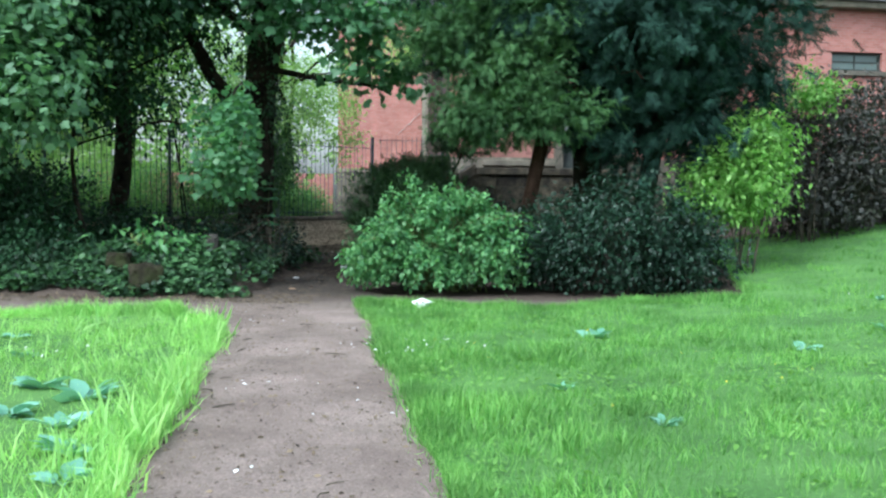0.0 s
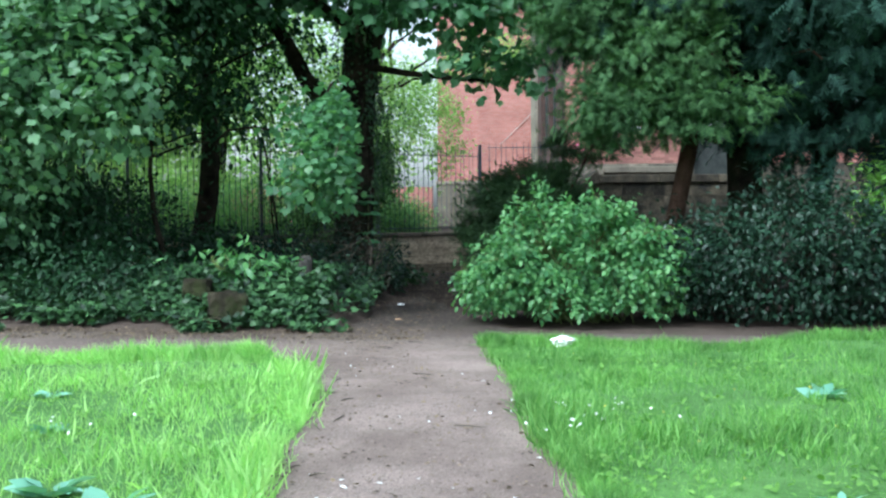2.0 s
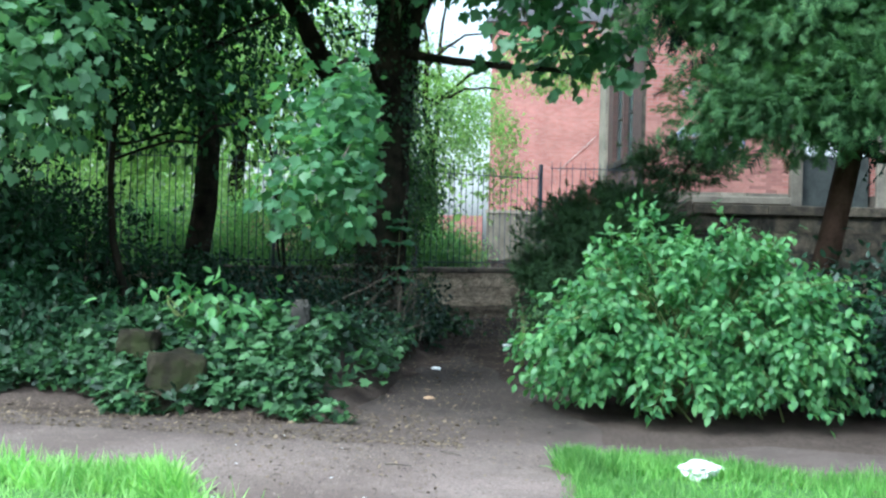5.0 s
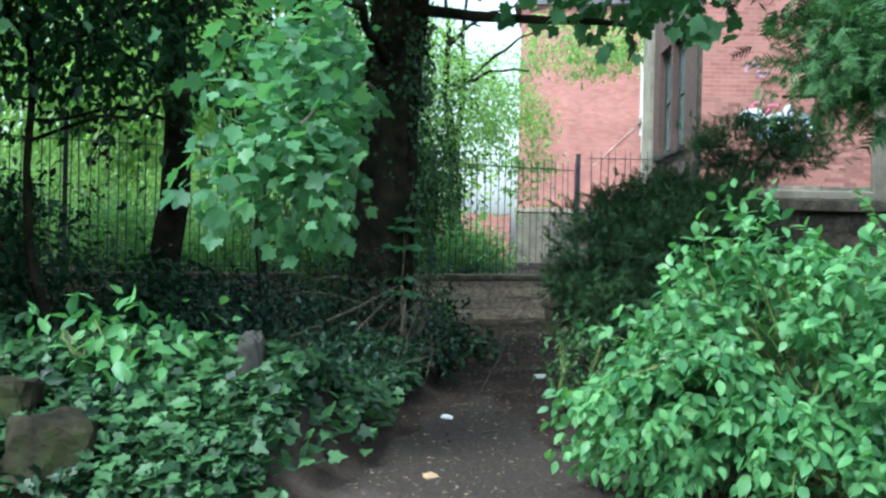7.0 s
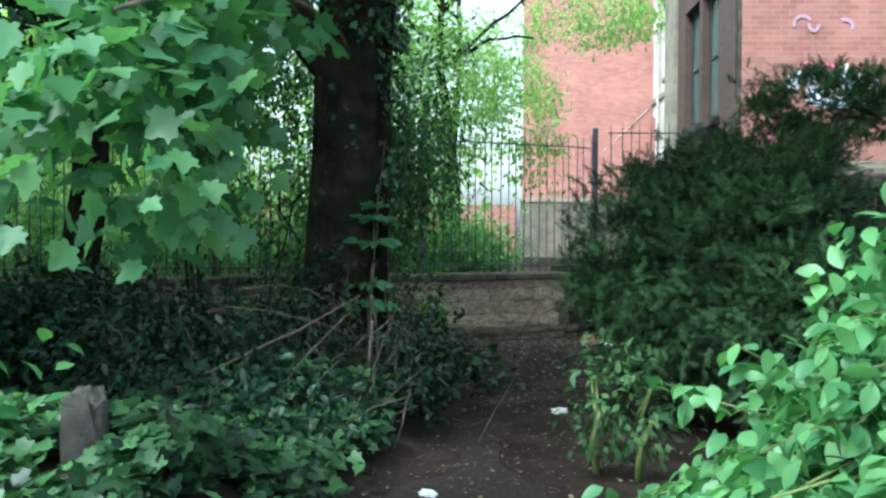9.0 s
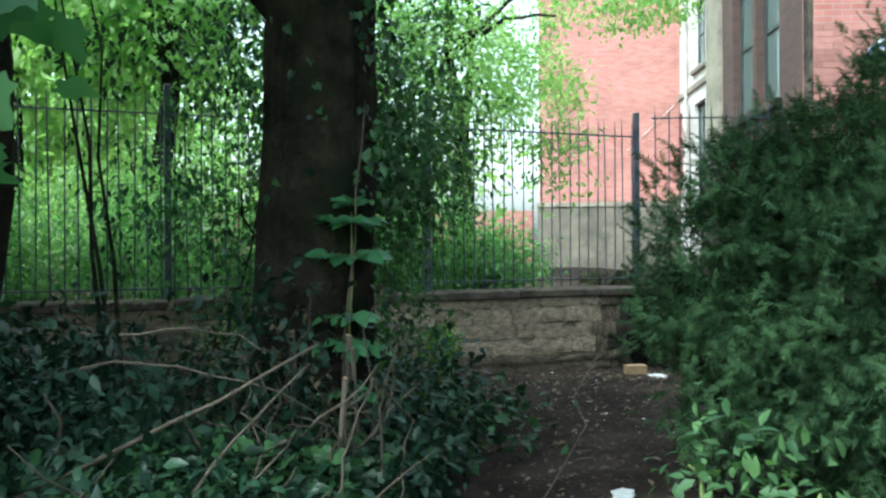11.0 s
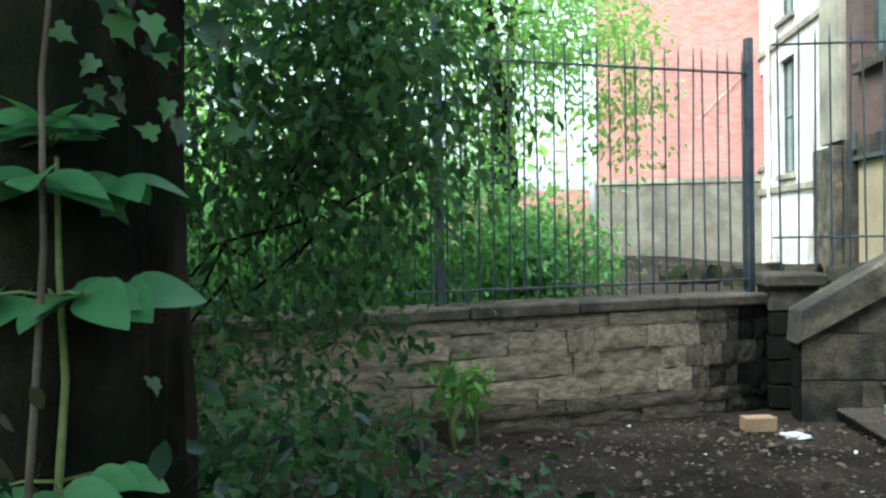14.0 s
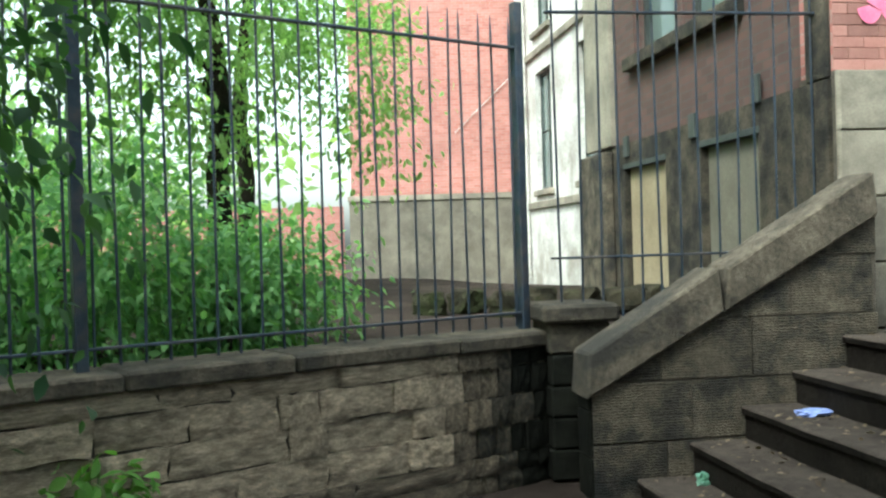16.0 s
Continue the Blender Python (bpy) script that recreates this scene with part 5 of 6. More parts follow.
for i, (x, y, w, h, sx, sz) in enumerate([(-6.6, 14.6, 1.2, 0.5, 0.9, 0.5), (-7.4, 17.0, 1.2, 1.1, 1.0, 0.95), (-9.2, 17.8, 1.3, 1.7, 1.0, 1.4), (-6.3, 18.4, 0.6, 0.6, 1.0, 0.5), (-9.5, 14.6, 1.8, 0.9, 1.2, 0.8), (-7.8, 15.4, 1.3, 1.3, 1.0, 0.8), (-12.5, 14.6, 1.8, 1.0, 1.4, 0.9)]):
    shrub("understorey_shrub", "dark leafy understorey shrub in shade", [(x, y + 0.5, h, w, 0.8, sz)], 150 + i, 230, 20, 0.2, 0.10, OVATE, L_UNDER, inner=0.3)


def rock(name, x, y, z, sx, sy, sz, seed, label, flat=0.0, material=M_ROCK, rot=0):
    bm = bmesh.new()
    bmesh.ops.create_icosphere(bm, subdivisions=3, radius=1)
    for v in bm.verts:
        c = v.co.copy()
        c = Vector([max(-0.72, min(0.72, k)) for k in c]) / 0.72
        c *= 1 + 0.22 * noise.noise(c * 1.4 + Vector((seed, 0, 0))) + 0.07 * noise.noise(c * 5 + Vector((seed, 3, 0)))
        v.co = Vector((c.x * sx, c.y * sy, c.z * sz))
    ob = part(name, bm, material, None, label)
    ob.matrix_world = pose(x, y, z, 0, 0, rot)
    return tagged(ob, "", "rock")


rock("rock", -4.35, 13.95, 0.20, 0.24, 0.2, 0.25, 1, "mossy square sandstone rock in the ivy", rot=15)
rock("rock", -4.85, 14.25, 0.45, 0.16, 0.14, 0.14, 2, "small mossy rock set in the ivy bank")
rock("stone_slab", -4.60, 13.72, 0.075, 0.30, 0.18, 0.085, 3, "flat weathered stone slab at the path's edge", rot=-20)
rock("standing_stone", -3.66, 15.15, 0.36, 0.085, 0.05, 0.45, 4, "upright weathered stone slab standing in ivy", rot=10, material=M_SLAB)

rock("rock", -4.22, 23.72, 0.07, 0.13, 0.11, 0.10, 8, "rounded grey stone at the foot of the wall", material=M_SLAB)
for i in range(7):
    rock("rubble_stone", -2.6 + 0.35 * i, 28.6 + 0.35 * math.sin(i * 2.4), 0.97, 0.15, 0.14, 0.11, 20 + i, "dark fallen stone among the weeds", rot=37 * i)

# dry stems and plants at the foot of the trunk
thicket = empty("dry_stems", O, "tangle of dry leafless stems at the trunk's foot", "twigs")
rt = random.Random(5)
for i in range(22):
    bm = bmesh.new()
    x, y = -3.6 + rt.gauss(0, 0.5), 17.7 + rt.gauss(0, 0.45)
    if x > -2.95 and y < 17.6:
        x -= 0.5
    h = rt.uniform(0.25, 0.85)
    tube(bm, bend((x, y, bank(x, y) - 0.03), (x + rt.gauss(0, 0.28), y + rt.gauss(0, 0.25), h), 0.05, 4, i, 0.04), [0.008, 0.007, 0.006, 0.004, 0.002], 5)
    part("stem", bm, M_TWIG, thicket, "", True)
for i in range(48):
    bm = bmesh.new()
    x, y, w = -3.75 + rt.gauss(0, 0.34), 18.5 + rt.gauss(0, 0.16), rt.uniform(0.4, 1.3)
    tube(bm, bend((x, y, bank(x, y) - 0.03), (x + rt.gauss(0, 0.25), y + rt.gauss(0, 0.1), w), 0.12 * rt.choice((-1, 1)), 6, i, 0.09), [0.007, 0.007, 0.006, 0.005, 0.004, 0.003, 0.002], 5)
    part("stem", bm, M_TWIG, thicket, "", True)
L_WITHER = leaf_surface("withered leaf", (0.03, 0.026, 0.016), (0.085, 0.075, 0.045), 0.8, 0.15, 0.4, 0.12)
dl = np.random.default_rng(55)
q = np.stack([-3.8 + 0.36 * dl.normal(size=300), 18.45 + 0.16 * dl.normal(size=300), 0.2 + 1.1 * dl.random(300) ** 1.3], 1)
q = q[clear_way(q, 0.45)]
tagged(leaves("withered_leaves", q, dl.normal(size=q.shape) * 0.5 + [0, 0, -1.0], dl.normal(size=q.shape) + [0, -0.6, 0], 0.025 + 0.035 * dl.random(len(q)), OVATE, L_WITHER, thicket, "withered hanging brown leaves"), kind="stuff")
bm = bmesh.new()
tube(bm, bend((-3.55, 18.9, 0.1), (-3.35, 18.85, 2.25), 0.06, 8, 3, 0.015), [0.008, 0.008, 0.008, 0.008, 0.007, 0.006, 0.005, 0.004, 0.002], 6)
part("long_stem", bm, M_TWIG, thicket, "long pale bare stem", True)
for k, (a, b, r, sag) in enumerate([((-4.55, 17.35, 0.42), (-3.21, 17.65, 1.08), 0.015, -0.03), ((-4.0, 17.5, 1.12), (-3.37, 17.7, 1.03), 0.006, 0.06), ((-3.5, 17.6, 0.62), (-2.97, 17.7, 1.0), 0.008, -0.07),
                                    ((-4.3, 17.7, 0.95), (-3.3, 17.9, 0.75), 0.007, 0.09), ((-3.75, 17.5, 0.4), (-3.3, 17.8, 0.98), 0.009, 0.03), ((-3.2, 17.7, 0.3), (-3.05, 17.9, 0.92), 0.008, 0.02)]):
    tw = tube(bmesh.new(), bend(a, b, sag, 7, 8 + k, 0.02), [r * (1 - 0.09 * i) for i in range(8)], 7)
    part("long_stem", tw, M_TWIG, thicket, "long pale bare stem", True)
for x, y, h, r, lean in ((-3.44, 18.82, 1.0, 0.017, 0.05), (-3.79, 18.9, 1.01, 0.02, -0.06), (-3.40, 18.75, 0.94, 0.011, -0.07), (-3.30, 18.3, 0.85, 0.012, 0.1)):
    stub = part("cut_stub", tube(bmesh.new(), [(x - lean, y, 0.1), (x - 0.3 * lean, y, h * 0.6), (x, y, h)], [r * 1.2, r * 1.1, r], 8), M_TWIG, thicket, "sawn-off stem", True)
    part("cut_face", tube(bmesh.new(), [(x, y, h - 0.004), (x + 0.04 * lean, y, h + 0.003)], [r * 0.97, r * 0.9], 8), M_CARD, stub, "pale sawn end")
elder = empty("elder_sapling", O, "young sapling with broad pinnate leaves by the trunk", "plant")
bm = bmesh.new()
tube(bm, bend((-3.50, 19.00, 0.0), (-3.47, 18.98, 1.66), 0.03, 8, 4, 0.008), [0.012, 0.012, 0.011, 0.010, 0.009, 0.008, 0.007, 0.006, 0.004], 7)
part("stem", bm, M_STEM, elder, "", True)
L_ELDER = leaf_object_surface("elder leaf", (0.055, 0.15, 0.065), (0.10, 0.24, 0.10), 0.4, 0.3)
rows = [(k / 8, 0.32 * math.sin(math.pi * (k / 8) ** 0.75) ** 0.8) for k in range(9)]
leaflet = leaf_mesh("leaf", (np.array([(s * w, y, 0.22 * abs(s) * w - 0.18 * y * y) for y, w in rows for s in (-1, 0, 1)]),
                             np.array([(3 * k + c, 3 * k + c + 1, 3 * k + c + 4, 3 * k + c + 3) for k in range(8) for c in (0, 1)])), 1.0, L_ELDER)
re_ = random.Random(44)
for z, k, reach, size, lift in ((1.68, 5, 0.07, 0.09, 0.7), (1.60, 5, 0.12, 0.12, 0.2), (1.42, 4, 0.11, 0.14, 0.05), (1.10, 3, 0.12, 0.11, -0.1), (0.98, 4, 0.17, 0.115, -0.3), (0.70, 3, 0.14, 0.10, -0.2)):
    for i in range(k):
        a = 6.283 * i / k + z * 5 + re_.uniform(-0.3, 0.3)
        d = Vector((math.cos(a), math.sin(a), lift)).normalized()
        side = d.cross(Vector((0, 0, 1))).normalized()
        base = Vector((-3.485, 18.985, z))
        if not clear_way(np.array([base + d * (reach + size)]), 0.38)[0]:
            continue
        part("stalk", tube(bmesh.new(), [base, base + d * reach * 0.5 + Vector((0, 0, 0.008)), base + d * reach], [0.004, 0.003, 0.002], 5), M_STEM, elder, "", True)
        for u, turn in ((0.45, 1), (0.45, -1), (0.85, 1), (0.85, -1), (1.0, 0)):
            y = (d * (0.45 if turn else 1) + side * 0.9 * turn + Vector((0, 0, re_.uniform(-0.35, 0.05)))).normalized()
            x = y.cross(Vector((re_.uniform(-0.2, 0.3), re_.uniform(-0.9, -0.3), 1))).normalized()
            leaf = link_mesh("leaf", leaflet, None, elder)
            leaf.matrix_local = Matrix.Translation(base + d * reach * u) @ Matrix((x, y, x.cross(y))).transposed().to_4x4() @ Matrix.Scale(size * re_.uniform(0.85, 1.1), 4)
shrub("wall_plant", "small bright green plant at the foot of the wall", [(-4.02, 24.03, 0.42, 0.16, 0.14, 0.2)], 131, 14, 9, 0.07, 0.09, BROAD, L_LIME, stems=4, stem_mat=M_STEM)
hang = shrub("hanging_shrub", "dark small-leaved shrub hanging before the railing", [(-4.4, 22.2, 2.1, 1.0, 0.8, 1.1), (-3.75, 21.7, 2.3, 0.55, 0.5, 0.9)], 134, 250, 34, 0.19, 0.072, OVATE, L_HANG, stem_mat=M_BARK, stems=0, inner=0.15, droop=0.8)
foliage("foliage", 138, [(-3.8, 21.9, 3.2, 0.8, 0.7, 0.6), (-5.3, 21.4, 1.8, 1.0, 0.8, 1.2), (-4.9, 21.6, 3.2, 0.8, 0.7, 0.7)], 150, 24, 0.19, 0.068, OVATE, L_HANG, hang, inner=0.15, droop=0.8)
for k, (x0, x1, y1, z1) in enumerate([(-5.5, -4.5, 21.9, 2.7), (-5.3, -3.9, 22.0, 2.1), (-5.6, -3.6, 21.7, 1.75), (-5.2, -4.9, 21.7, 3.2), (-5.0, -4.0, 22.3, 1.5)]):
    limb("branch", (x0, 21.5, 0.5), (x1, y1, z1), 0.014, 0.004, M_BARK, hang, 0.3 - 0.1 * (k % 2), 17 + k, 0.16, 6, n=12)
# the darkest leaf colour stands in for shade under the sycamore
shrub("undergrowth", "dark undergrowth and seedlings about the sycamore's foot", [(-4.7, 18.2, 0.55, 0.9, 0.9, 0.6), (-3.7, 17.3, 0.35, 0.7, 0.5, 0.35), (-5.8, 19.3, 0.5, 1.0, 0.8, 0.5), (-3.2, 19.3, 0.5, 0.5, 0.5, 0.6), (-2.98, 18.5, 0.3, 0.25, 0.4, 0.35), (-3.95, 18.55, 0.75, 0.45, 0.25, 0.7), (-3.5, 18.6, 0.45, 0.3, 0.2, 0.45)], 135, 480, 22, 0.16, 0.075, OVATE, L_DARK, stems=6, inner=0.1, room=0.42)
shrub("wall_undergrowth", "dark leafy undergrowth before the boundary wall", [(-3.7, 20.6, 0.5, 0.55, 0.7, 0.55), (-4.3, 21.6, 0.6, 0.8, 0.6, 0.7), (-5.2, 22.2, 0.7, 0.8, 0.6, 0.8), (-3.3, 19.9, 0.3, 0.3, 0.5, 0.35)], 137, 170, 26, 0.15, 0.07, OVATE, L_HANG, stems=3, inner=0.1, room=0.5)
shrub("climber_shoots", "thin leafy climber hanging beside the trunk", [(-5.0, 19.6, 2.6, 0.9, 0.7, 1.5), (-4.5, 20.2, 3.4, 0.6, 0.6, 1.2)], 136, 45, 26, 0.16, 0.06, OVATE, L_WOOD, stems=3, stem_mat=M_BARK, inner=0.1, droop=0.9)
shrub("path_herb", "low ferny green herbs beside the path", [(-1.55, 17.6, 0.42, 0.36, 0.45, 0.4)], 132, 34, 14, 0.1, 0.07, OVATE, L_HANG, stems=4, stem_mat=M_STEM, room=0.45)
shrub("ground_ivy", "trailing dark ivy beside the trodden soil", [(-3.1, 20.2, 0.12, 0.5, 0.9, 0.2), (-3.4, 21.6, 0.12, 0.7, 0.7, 0.2)], 133, 70, 16, 0.12, 0.08, IVY, L_IVY, stems=3)

# ---- litter ----
def crumpled(name, x, y, z, s, material, label, seed, flat=0.4):
    bm = bmesh.new()
    bmesh.ops.create_icosphere(bm, subdivisions=3, radius=1)
    for v in bm.verts:
        k = 1 + 0.5 * noise.noise(v.co * 1.8 + Vector((seed, 0, 0))) + 0.35 * noise.noise(v.co * 5 + Vector((seed, 2, 0)))
        v.co = Vector((v.co.x * s * k, v.co.y * s * 0.7 * k, v.co.z * s * flat * k))
    ob = part(name, bm, material, None, label)
    ob.matrix_world = pose(x, y, z + s * flat * 0.7, 0, 0, seed * 40)
    return tagged(ob, "", "litter")


crumpled("paper_litter", -0.25, 12.28, 0.05, 0.13, M_PAPER, "crumpled white paper lying in the grass", 1)
crumpled("paper_litter", -2.03, 19.64, 0.0, 0.09, M_PAPER, "crumpled white paper on dark soil", 2, 0.25)
crumpled("paper_litter", -2.60, 16.9, 0.0, 0.07, M_PAPER, "crumpled grey-white paper on dark soil", 3, 0.25)
crumpled("paper_litter", -1.72, 24.62, 0.02, 0.10, M_PAPER, "folded white paper beside a cardboard box", 4, 0.2)
crumpled("plastic_wrapper", -0.37, 25.15, 0.495, 0.11, M_BLUE, "crumpled pale blue plastic wrapper on a step", 5, 0.2)
crumpled("green_can", -0.98, 25.25, 0.095, 0.05, M_DOCK, "crushed pale green can on the lowest step", 6, 0.8)
bx = part("cardboard_box", boxed(-0.115, 0.115, -0.065, 0.065, 0, 0.105, 0.006), M_CARD, None, "small tan cardboard box on the soil by the stairs")
bx.matrix_world = pose(-1.95, 24.78, mound(-1.95, 24.7), 0, 0, 20)
tagged(bx, "", "box")
crumpled("tissue_litter", -2.36, 14.93, 0.0, 0.07, M_CARD, "flat pale torn card on the path", 7, 0.12)
rl = np.random.default_rng(6)
n = 6000
p = np.stack([-2.6 + 1.1 * rl.normal(size=n) * 0.6 + 0.3, 12.0 + 13.3 * rl.random(n), np.full(n, 0.012)], 1)
p2 = np.stack([-0.2 - 0.138 * 6 - 0.8 + 1.8 * rl.random(3000), 2 + 11 * rl.random(3000), np.full(3000, 0.012)], 1)
p2[:, 0] = edge_l(p2[:, 1]) + 1.6 * rl.random(3000)
p3 = np.stack([-4.2 + 3.2 * rl.random(1700), 22.2 + 3.0 * rl.random(1700), np.full(1700, 0.012)], 1)
p3 = p3[((p3[:, 0] + 1.93) * -0.58 + (p3[:, 1] - 25.93) * 0.814) < -0.25]
p4 = np.stack([-9 + 7.2 * rl.random(9000), 12.85 + 1.1 * rl.random(9000) ** 1.3, np.full(9000, 0.014)], 1)
p = np.concatenate([p, p2, p3, p4])
p[:, 2] += mound(p[:, 0], p[:, 1])
n = len(p)
tagged(leaves("dead_leaves", p, rl.normal(size=(n, 3)) * [1, 1, 0.12], rl.normal(size=(n, 3)) * 0.3 + [0, 0, 1], 0.012 + 0.04 * rl.random(n) ** 3, SMALL, L_LITTER), "scattered dead leaves and twigs on the path", "leaf litter", "", "stuff")
nd = 700
pd = np.stack([-4.6 + 4.0 * rl.random(nd), 19.8 + 5.4 * rl.random(nd), np.full(nd, 0.014)], 1)
pd = pd[((pd[:, 0] + 1.93) * -0.58 + (pd[:, 1] - 25.93) * 0.814) < -0.3]
pd[:, 2] += mound(pd[:, 0], pd[:, 1])
tagged(leaves("fallen_leaves", pd, rl.normal(size=pd.shape) * [1, 1, 0.15], rl.normal(size=pd.shape) * 0.35 + [0, 0, 1], 0.03 + 0.05 * rl.random(len(pd)), BROAD, L_LITTER), "curled dead leaves on the dark soil by the wall", "leaf litter", "", "stuff")
M_GRIT = surface("loose grit", (0.14, 0.107, 0.09), (0.27, 0.215, 0.18), 6, 60, 0.9, 0.3, 0.003, None, "island", grime=0.4)
ng = 16000
yg = 2.0 + 10.8 * rl.random(ng)
pg = np.stack([edge_l(yg) - 0.05 + 1.65 * rl.random(ng), yg, np.full(ng, 0.009)], 1)
side_g = rl.random(ng) < 0.3
pg[side_g, 0], pg[side_g, 1] = -9 + 8.5 * rl.random(side_g.sum()), 11.5 + 1.6 * rl.random(side_g.sum())
GRIT = (np.array([(-0.5, -0.4, 0), (0.5, -0.35, 0), (0.1, 0.55, 0), (0.0, 0.0, 0.55)]), np.array([(0, 1, 3), (1, 2, 3), (2, 0, 3)]))
tagged(leaves("loose_grit", pg, rl.normal(size=(ng, 3)) * [1, 1, 0.02], np.tile([[0, 0, 1.0]], (ng, 1)), 0.007 + 0.013 * rl.random(ng) ** 2.5, GRIT, M_GRIT), "loose pinkish grit and small stones on the path", "gravel", "", "stuff")
yp = 1.5 + 11.5 * rl.random(45)
pp = np.stack([edge_l(yp) + 0.1 + 1.5 * rl.random(45), yp, np.full(45, 0.014)], 1)
tagged(leaves("fallen_petals", pp, rl.normal(size=(45, 3)) * [1, 1, 0.1], np.tile([[0, 0, 1.0]], (45, 1)), 0.02 + 0.035 * rl.random(45), SMALL, M_PETAL), "pale fallen petals scattered on the path", "petals", "", "stuff")
sticks = bmesh.new()
rk = random.Random(9)
for i in range(110):
    if i < 60:
        x, y = rk.uniform(-4.2, -0.9), rk.uniform(20.0, 24.6)
        if (x + 1.93) * -0.58 + (y - 25.93) * 0.814 > -0.35:
            continue
    else:
        y = rk.uniform(3, 19)
        x = (float(edge_l(y)) + rk.choice([0.02, 0.08, 0.2, 1.0])) if y < 12 else rk.uniform(-2.9, -1.6)
    a, w = rk.uniform(0, 6.28), rk.uniform(0.06, 0.22)
    tube(sticks, [(x, y, 0.014), (x + 0.5 * w * math.cos(a), y + 0.5 * w * math.sin(a), 0.022), (x + w * math.cos(a + 0.2), y + w * math.sin(a + 0.2), 0.014)], [0.005, 0.005, 0.003], 5)
tagged(part("fallen_twigs", sticks, M_TWIG, None, "small broken twigs lying on path and soil"), "", "twigs", "", "stuff")
ps = np.stack([-3.6 + 2.6 * rl.random(60), 20.6 + 4.2 * rl.random(60), np.full(60, 0.016)], 1)
ps = ps[((ps[:, 0] + 1.93) * -0.58 + (ps[:, 1] - 25.93) * 0.814) < -0.3]
ps[:, 2] += mound(ps[:, 0], ps[:, 1])
tagged(leaves("paper_scraps", ps, rl.normal(size=ps.shape) * [1, 1, 0.1], rl.normal(size=ps.shape) * 0.2 + [0, 0, 1], 0.015 + 0.03 * rl.random(len(ps)), SMALL, M_PAPER), "small pale scraps scattered on the dark soil", "litter", "", "stuff")
stl = []
for i in range(7):
    k = 90
    a = np.stack([0.41 + 0.335 * i + 0.28 * rl.random(k), -2.3 + 2.25 * rl.random(k), np.full(k, 0.105 + 0.2 * i)], 1)
    stl += [tuple(at(STAIR, *q)) for q in a]
stl = np.array(stl)
tagged(leaves("dead_leaves", stl, rl.normal(size=stl.shape) * [1, 1, 0.12], rl.normal(size=stl.shape) * 0.3 + [0, 0, 1], 0.015 + 0.04 * rl.random(len(stl)), SMALL, L_LITTER), "dead leaves lying on the stone steps", "leaf litter", "", "stuff")


def weed(x, y, s, seed, label="broad-leaved pale weed rosette in the lawn", mat=M_DOCK, flowers=0):
    w = empty("weed", O, label, "weed")
    r = np.random.default_rng(seed)
    k = 16
    a = r.random(k) * 6.28
    d = np.stack([np.cos(a), np.sin(a), 0.3 + 0.5 * r.random(k)], 1)
    p = np.tile([[x, y, float(rise(x, y)) + 0.03]], (k, 1)) + d * [0.03, 0.03, 0]
    leaves("foliage", p, d, np.tile([[0, 0, 1.0]], (k, 1)) + r.normal(size=(k, 3)) * 0.3, s * (0.6 + 0.6 * r.random(k)), OVATE, mat, w)
    if flowers:
        q = np.stack([x + 0.22 * r.normal(size=flowers), y + 0.16 * r.normal(size=flowers), np.full(flowers, float(rise(x, y)) + 0.10)], 1)
        tagged(leaves("flower", q, r.normal(size=(flowers, 3)) * [1, 1, 0.2], np.tile([[0, -0.5, 1.0]], (flowers, 1)), np.full(flowers, 0.03), SMALL, M_PETAL, w, "small white flowers"), kind="stuff")


for i, (x, y, s, f) in enumerate([(-2.45, 6.5, 0.22, 0), (-2.9, 6.9, 0.20, 0), (-2.0, 5.1, 0.2, 0), (-2.3, 5.7, 0.19, 0), (-1.85, 4.6, 0.16, 0), (-2.75, 6.0, 0.18, 0), (-0.42, 8.6, 0.07, 26), (-0.1, 8.9, 0.06, 16), (1.55, 9.6, 0.17, 0), (3.4, 8.8, 0.14, 0), (4.6, 9.8, 0.14, 0), (-4.2, 9.3, 0.13, 0), (-3.6, 8.2, 0.13, 10), (1.4, 5.9, 0.10, 0), (0.9, 7.0, 0.10, 0), (5.6, 12.0, 0.12, 6)]):
    weed(x, y, s, 200 + i, flowers=f)
rf = np.random.default_rng(8)
yf = 6 + 6 * rf.random(30)
pf = np.stack([edge_r(yf) + 0.3 + 4 * rf.random(30), yf, np.full(30, 0.11)], 1)
tagged(leaves("buttercups", pf, rf.normal(size=(30, 3)) * [1, 1, 0.2], np.tile([[0, -0.4, 1.0]], (30, 1)), np.full(30, 0.022), SMALL, M_YELLOW), "tiny yellow flowers scattered over the lawn", "flowers", "", "stuff")

# spray paint on the brick front
def ring(bm, x, z, rx, rz, a0, a1, w, y):
    n = 16
    row = []
    for k in range(n + 1):
        a = a0 + (a1 - a0) * k / n
        row.append([bm.verts.new((x + (rx + s * w) * math.cos(a), y, z + (rz + s * w) * math.sin(a))) for s in (-0.5, 0.5)])
    for p, q in zip(row, row[1:]):
        bm.faces.new((p[0], p[1], q[1], q[0]))


def scrawl(name, x, z, size, rings, width, material, label, y):
    bm = bmesh.new()
    for k, (dx, dz, rx, rz, a0, a1) in enumerate(rings):
        ring(bm, x + dx * size, z + dz * size, rx * size, rz * size, a0, a1, width, -0.018 - y - 0.0004 * k)
    ob = part(name, bm, material, house, label)
    ob.matrix_local = FRONT


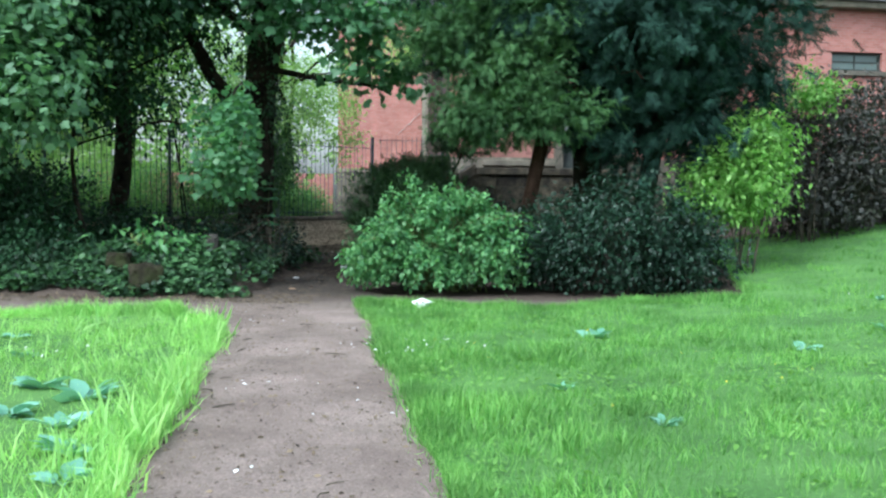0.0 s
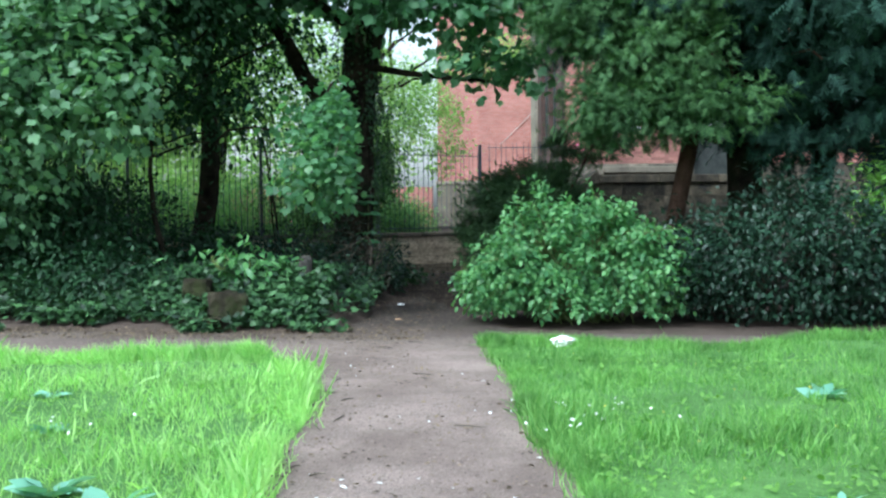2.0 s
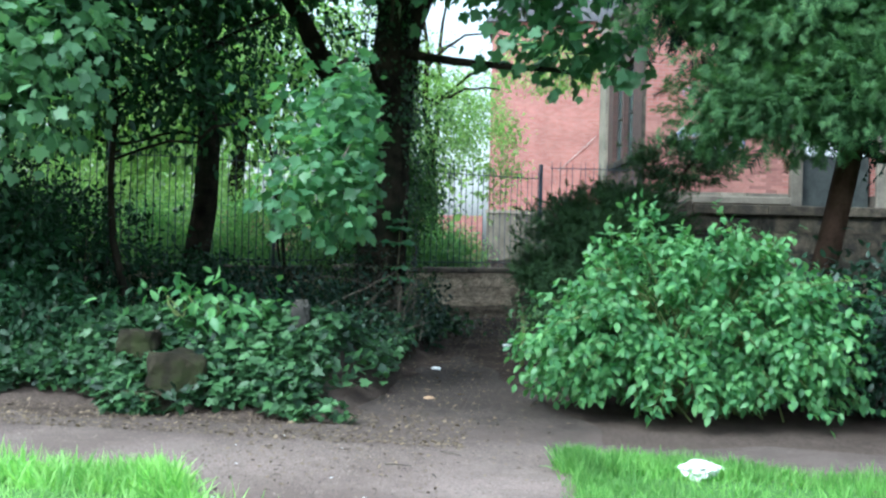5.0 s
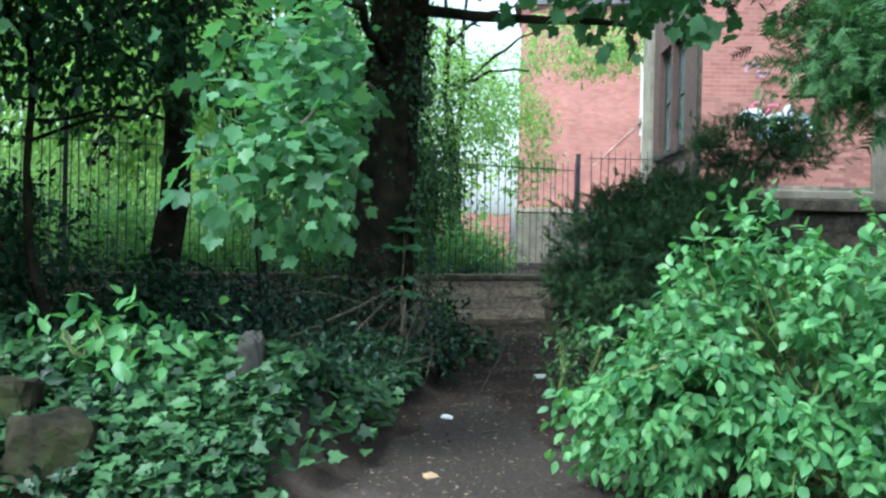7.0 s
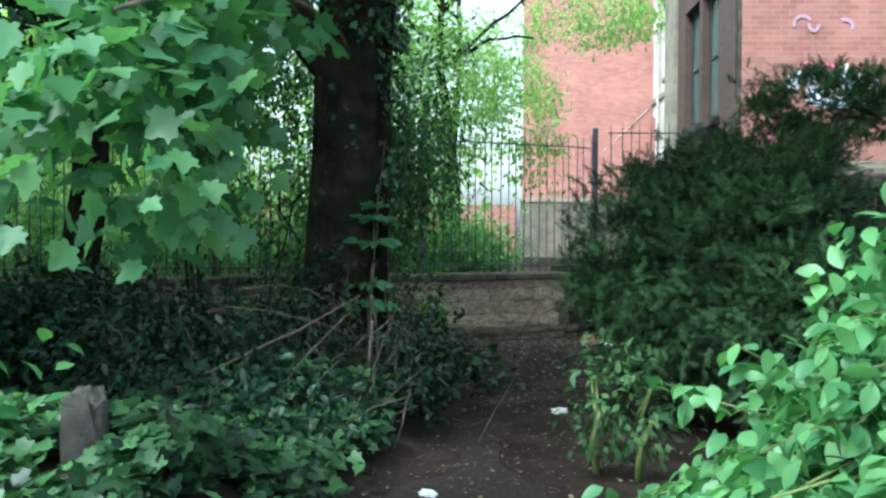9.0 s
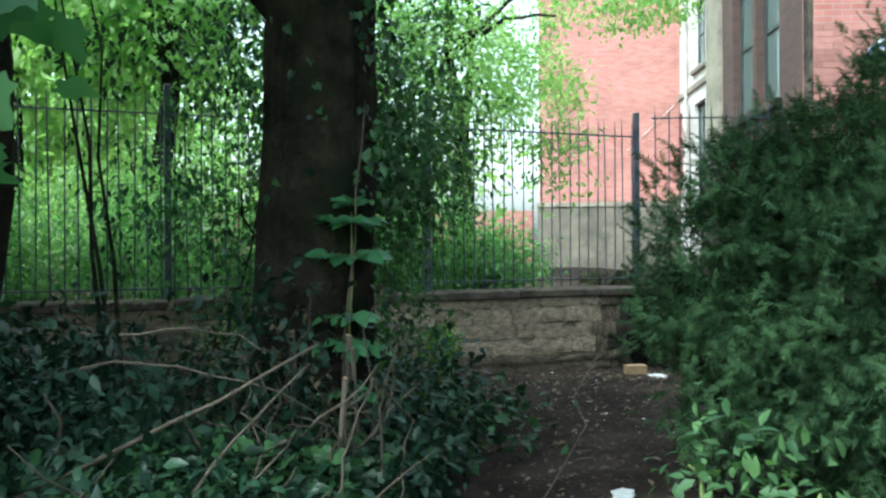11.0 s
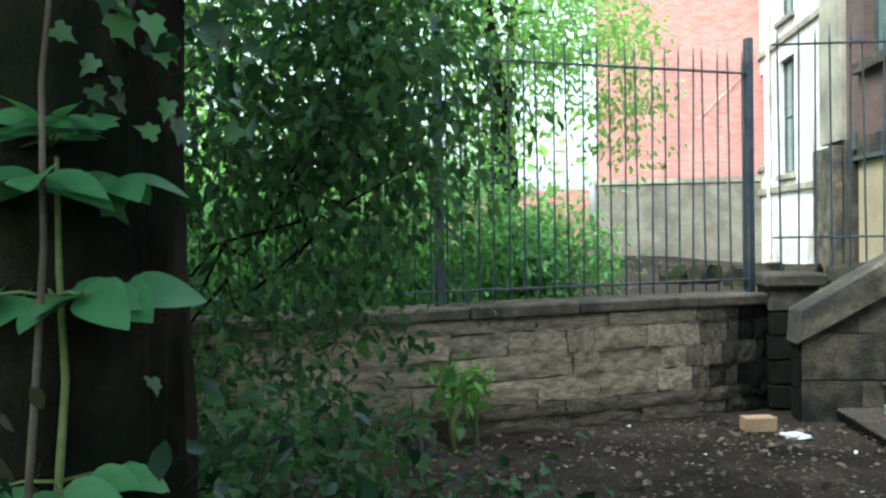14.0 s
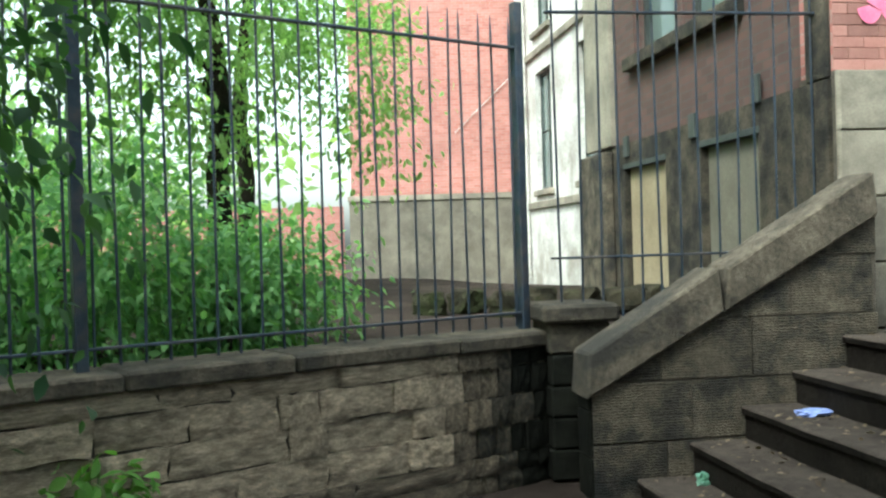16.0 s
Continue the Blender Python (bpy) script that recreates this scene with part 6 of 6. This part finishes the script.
LOOPS = [(-0.8, 0, 0.34, 0.30, 0.4, 3.6), (-0.35, 0.12, 0.22, 0.42, 3.4, 5.9), (0.1, -0.05, 0.40, 0.22, 0.2, 2.6), (0.5, 0.1, 0.20, 0.40, 1.8, 4.9), (0.85, -0.1, 0.34, 0.26, -0.6, 1.9), (0.2, -0.3, 0.8, 0.12, 3.3, 6.0)]
scrawl("graffiti", 1.15, 4.6, 0.36, LOOPS[:2] + LOOPS[4:5], 0.05, M_SPRAY, "faded violet spray-painted strokes", 0.0)
scrawl("graffiti", 1.30, 3.68, 0.52, LOOPS, 0.20, M_WHITE, "white spray-painted strokes", 0.0)
scrawl("graffiti", 1.30, 3.66, 0.60, LOOPS[::-1], 0.035, M_NAVY, "dark blue spray-painted outline", 0.004)
scrawl("graffiti", 1.20, 3.95, 0.30, LOOPS[:3], 0.04, M_PINK, "red spray-painted strokes", 0.007)
scrawl("graffiti", 0.34, 3.02, 0.2, LOOPS[1:4], 0.10, M_PINK, "bright pink spray-painted strokes", 0.0)

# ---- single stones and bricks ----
STONES, CORNER_BLACK = stone_meshes(8, 2), stone_meshes(4, 3, M_MOSS_SHADE)
CORNER_DARK = stone_meshes(4, 5, M_ASHLAR)
STAINED_DIM = stone_meshes(4, 6, M_STAINED_DIM)
rs = random.Random(12)
count = 0
bmj = bmesh.new()
z = -0.03
while z < WALL_TOP - 0.03:
    h = min(rs.choice([0.08, 0.1, 0.11, 0.13, 0.15, 0.18]), WALL_TOP - z)
    if WALL_TOP - z - h < 0.05:
        h = WALL_TOP - z
    x = WALL_X1
    while x > WALL_X0:
        w = rs.uniform(0.16, 0.75) * (0.8 if h < 0.1 else 1.0)
        near = WALL_X1 - x
        if near < 0.7:
            w = rs.uniform(0.10, 0.2)
        # stones darken toward the wall's end: stain plus recess shadow, put into colour
        dusky = near < 0.24 + 0.08 * math.sin(z * 11)
        dimmer = not dusky and near < 0.42 + 0.07 * math.sin(z * 7)
        stained_dim = near < 0.68 + 0.1 * math.sin(z * 5) or z < 0.12
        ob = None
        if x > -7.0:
            ob = link_mesh("stone", rs.choice(CORNER_BLACK if dusky else CORNER_DARK if dimmer else STAINED_DIM if stained_dim else STONES), None, wall)
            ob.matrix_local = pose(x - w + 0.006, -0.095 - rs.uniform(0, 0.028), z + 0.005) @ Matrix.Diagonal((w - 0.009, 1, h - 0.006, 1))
        else:
            box(bmj, x - w + 0.006, x - 0.006, -0.105 - rs.uniform(0, 0.01), -0.06, z + 0.005, z + h - 0.005)
        x -= w
    z += h
tagged(part("stonework", bmj, M_STONE, wall), "", "", "", "stuff")
x = WALL_X1 + 0.02
while x > WALL_X0:
    w = rs.uniform(0.75, 1.1)
    if x > -2.9 or x < -3.05:
        part("coping_stone", boxed(x - w + 0.004, x - 0.004, -0.15, 0.32, WALL_TOP - 0.002 + rs.uniform(0, 0.006), WALL_TOP + 0.095 + rs.uniform(-0.008, 0.008), 0.016), M_COPE, wall)
    x -= w
# dressed blocks of the building's plinth and bricks of its corner
b0 = boxed(0, 1, 0, 0.05, 0, 1)
bmesh.ops.bevel(b0, geom=[e for e in b0.edges if all(v.co.y < 0.01 for v in e.verts)], offset=0.02, segments=1, affect="EDGES")
block = bpy.data.meshes.new("stone")
b0.to_mesh(block)
b0.free()
block.materials.append(M_SANDSTONE)
z = 0.0
while z < 2.58:
    h = min(0.44, 2.6 - z)
    x = 0.0
    k = 0
    while x < 2.92:
        w = min((0.62, 0.95, 0.5)[(k + int(z * 3)) % 3], 2.93 - x)
        s = link_mesh("stone", block, None, pl)
        s.matrix_local = pose(x + 0.003, -0.045, z + 0.003) @ Matrix.Diagonal((w - 0.006, 1, h - 0.006, 1))
        x += w
        k += 1
    z += h
b0 = boxed(0, 0.221, -0.008, 0.04, 0, 0.0715, 0.003)
brick = bpy.data.meshes.new("brick")
b0.to_mesh(brick)
b0.free()
brick.materials.append(M_BRICK_ONE)
for j in range(20):
    for i in range(14):
        x = i * 0.225 - (0.1125 if j % 2 else 0.0)
        if x > 2.71:
            continue
        s = link_mesh("brick", brick, None, fw)
        s.matrix_local = pose(max(x, 0.0) + 0.003, 0.0, 2.603 + j * 0.075) @ Matrix.Diagonal((0.49 if x < -0.01 else 1.0, 1, 1, 1))
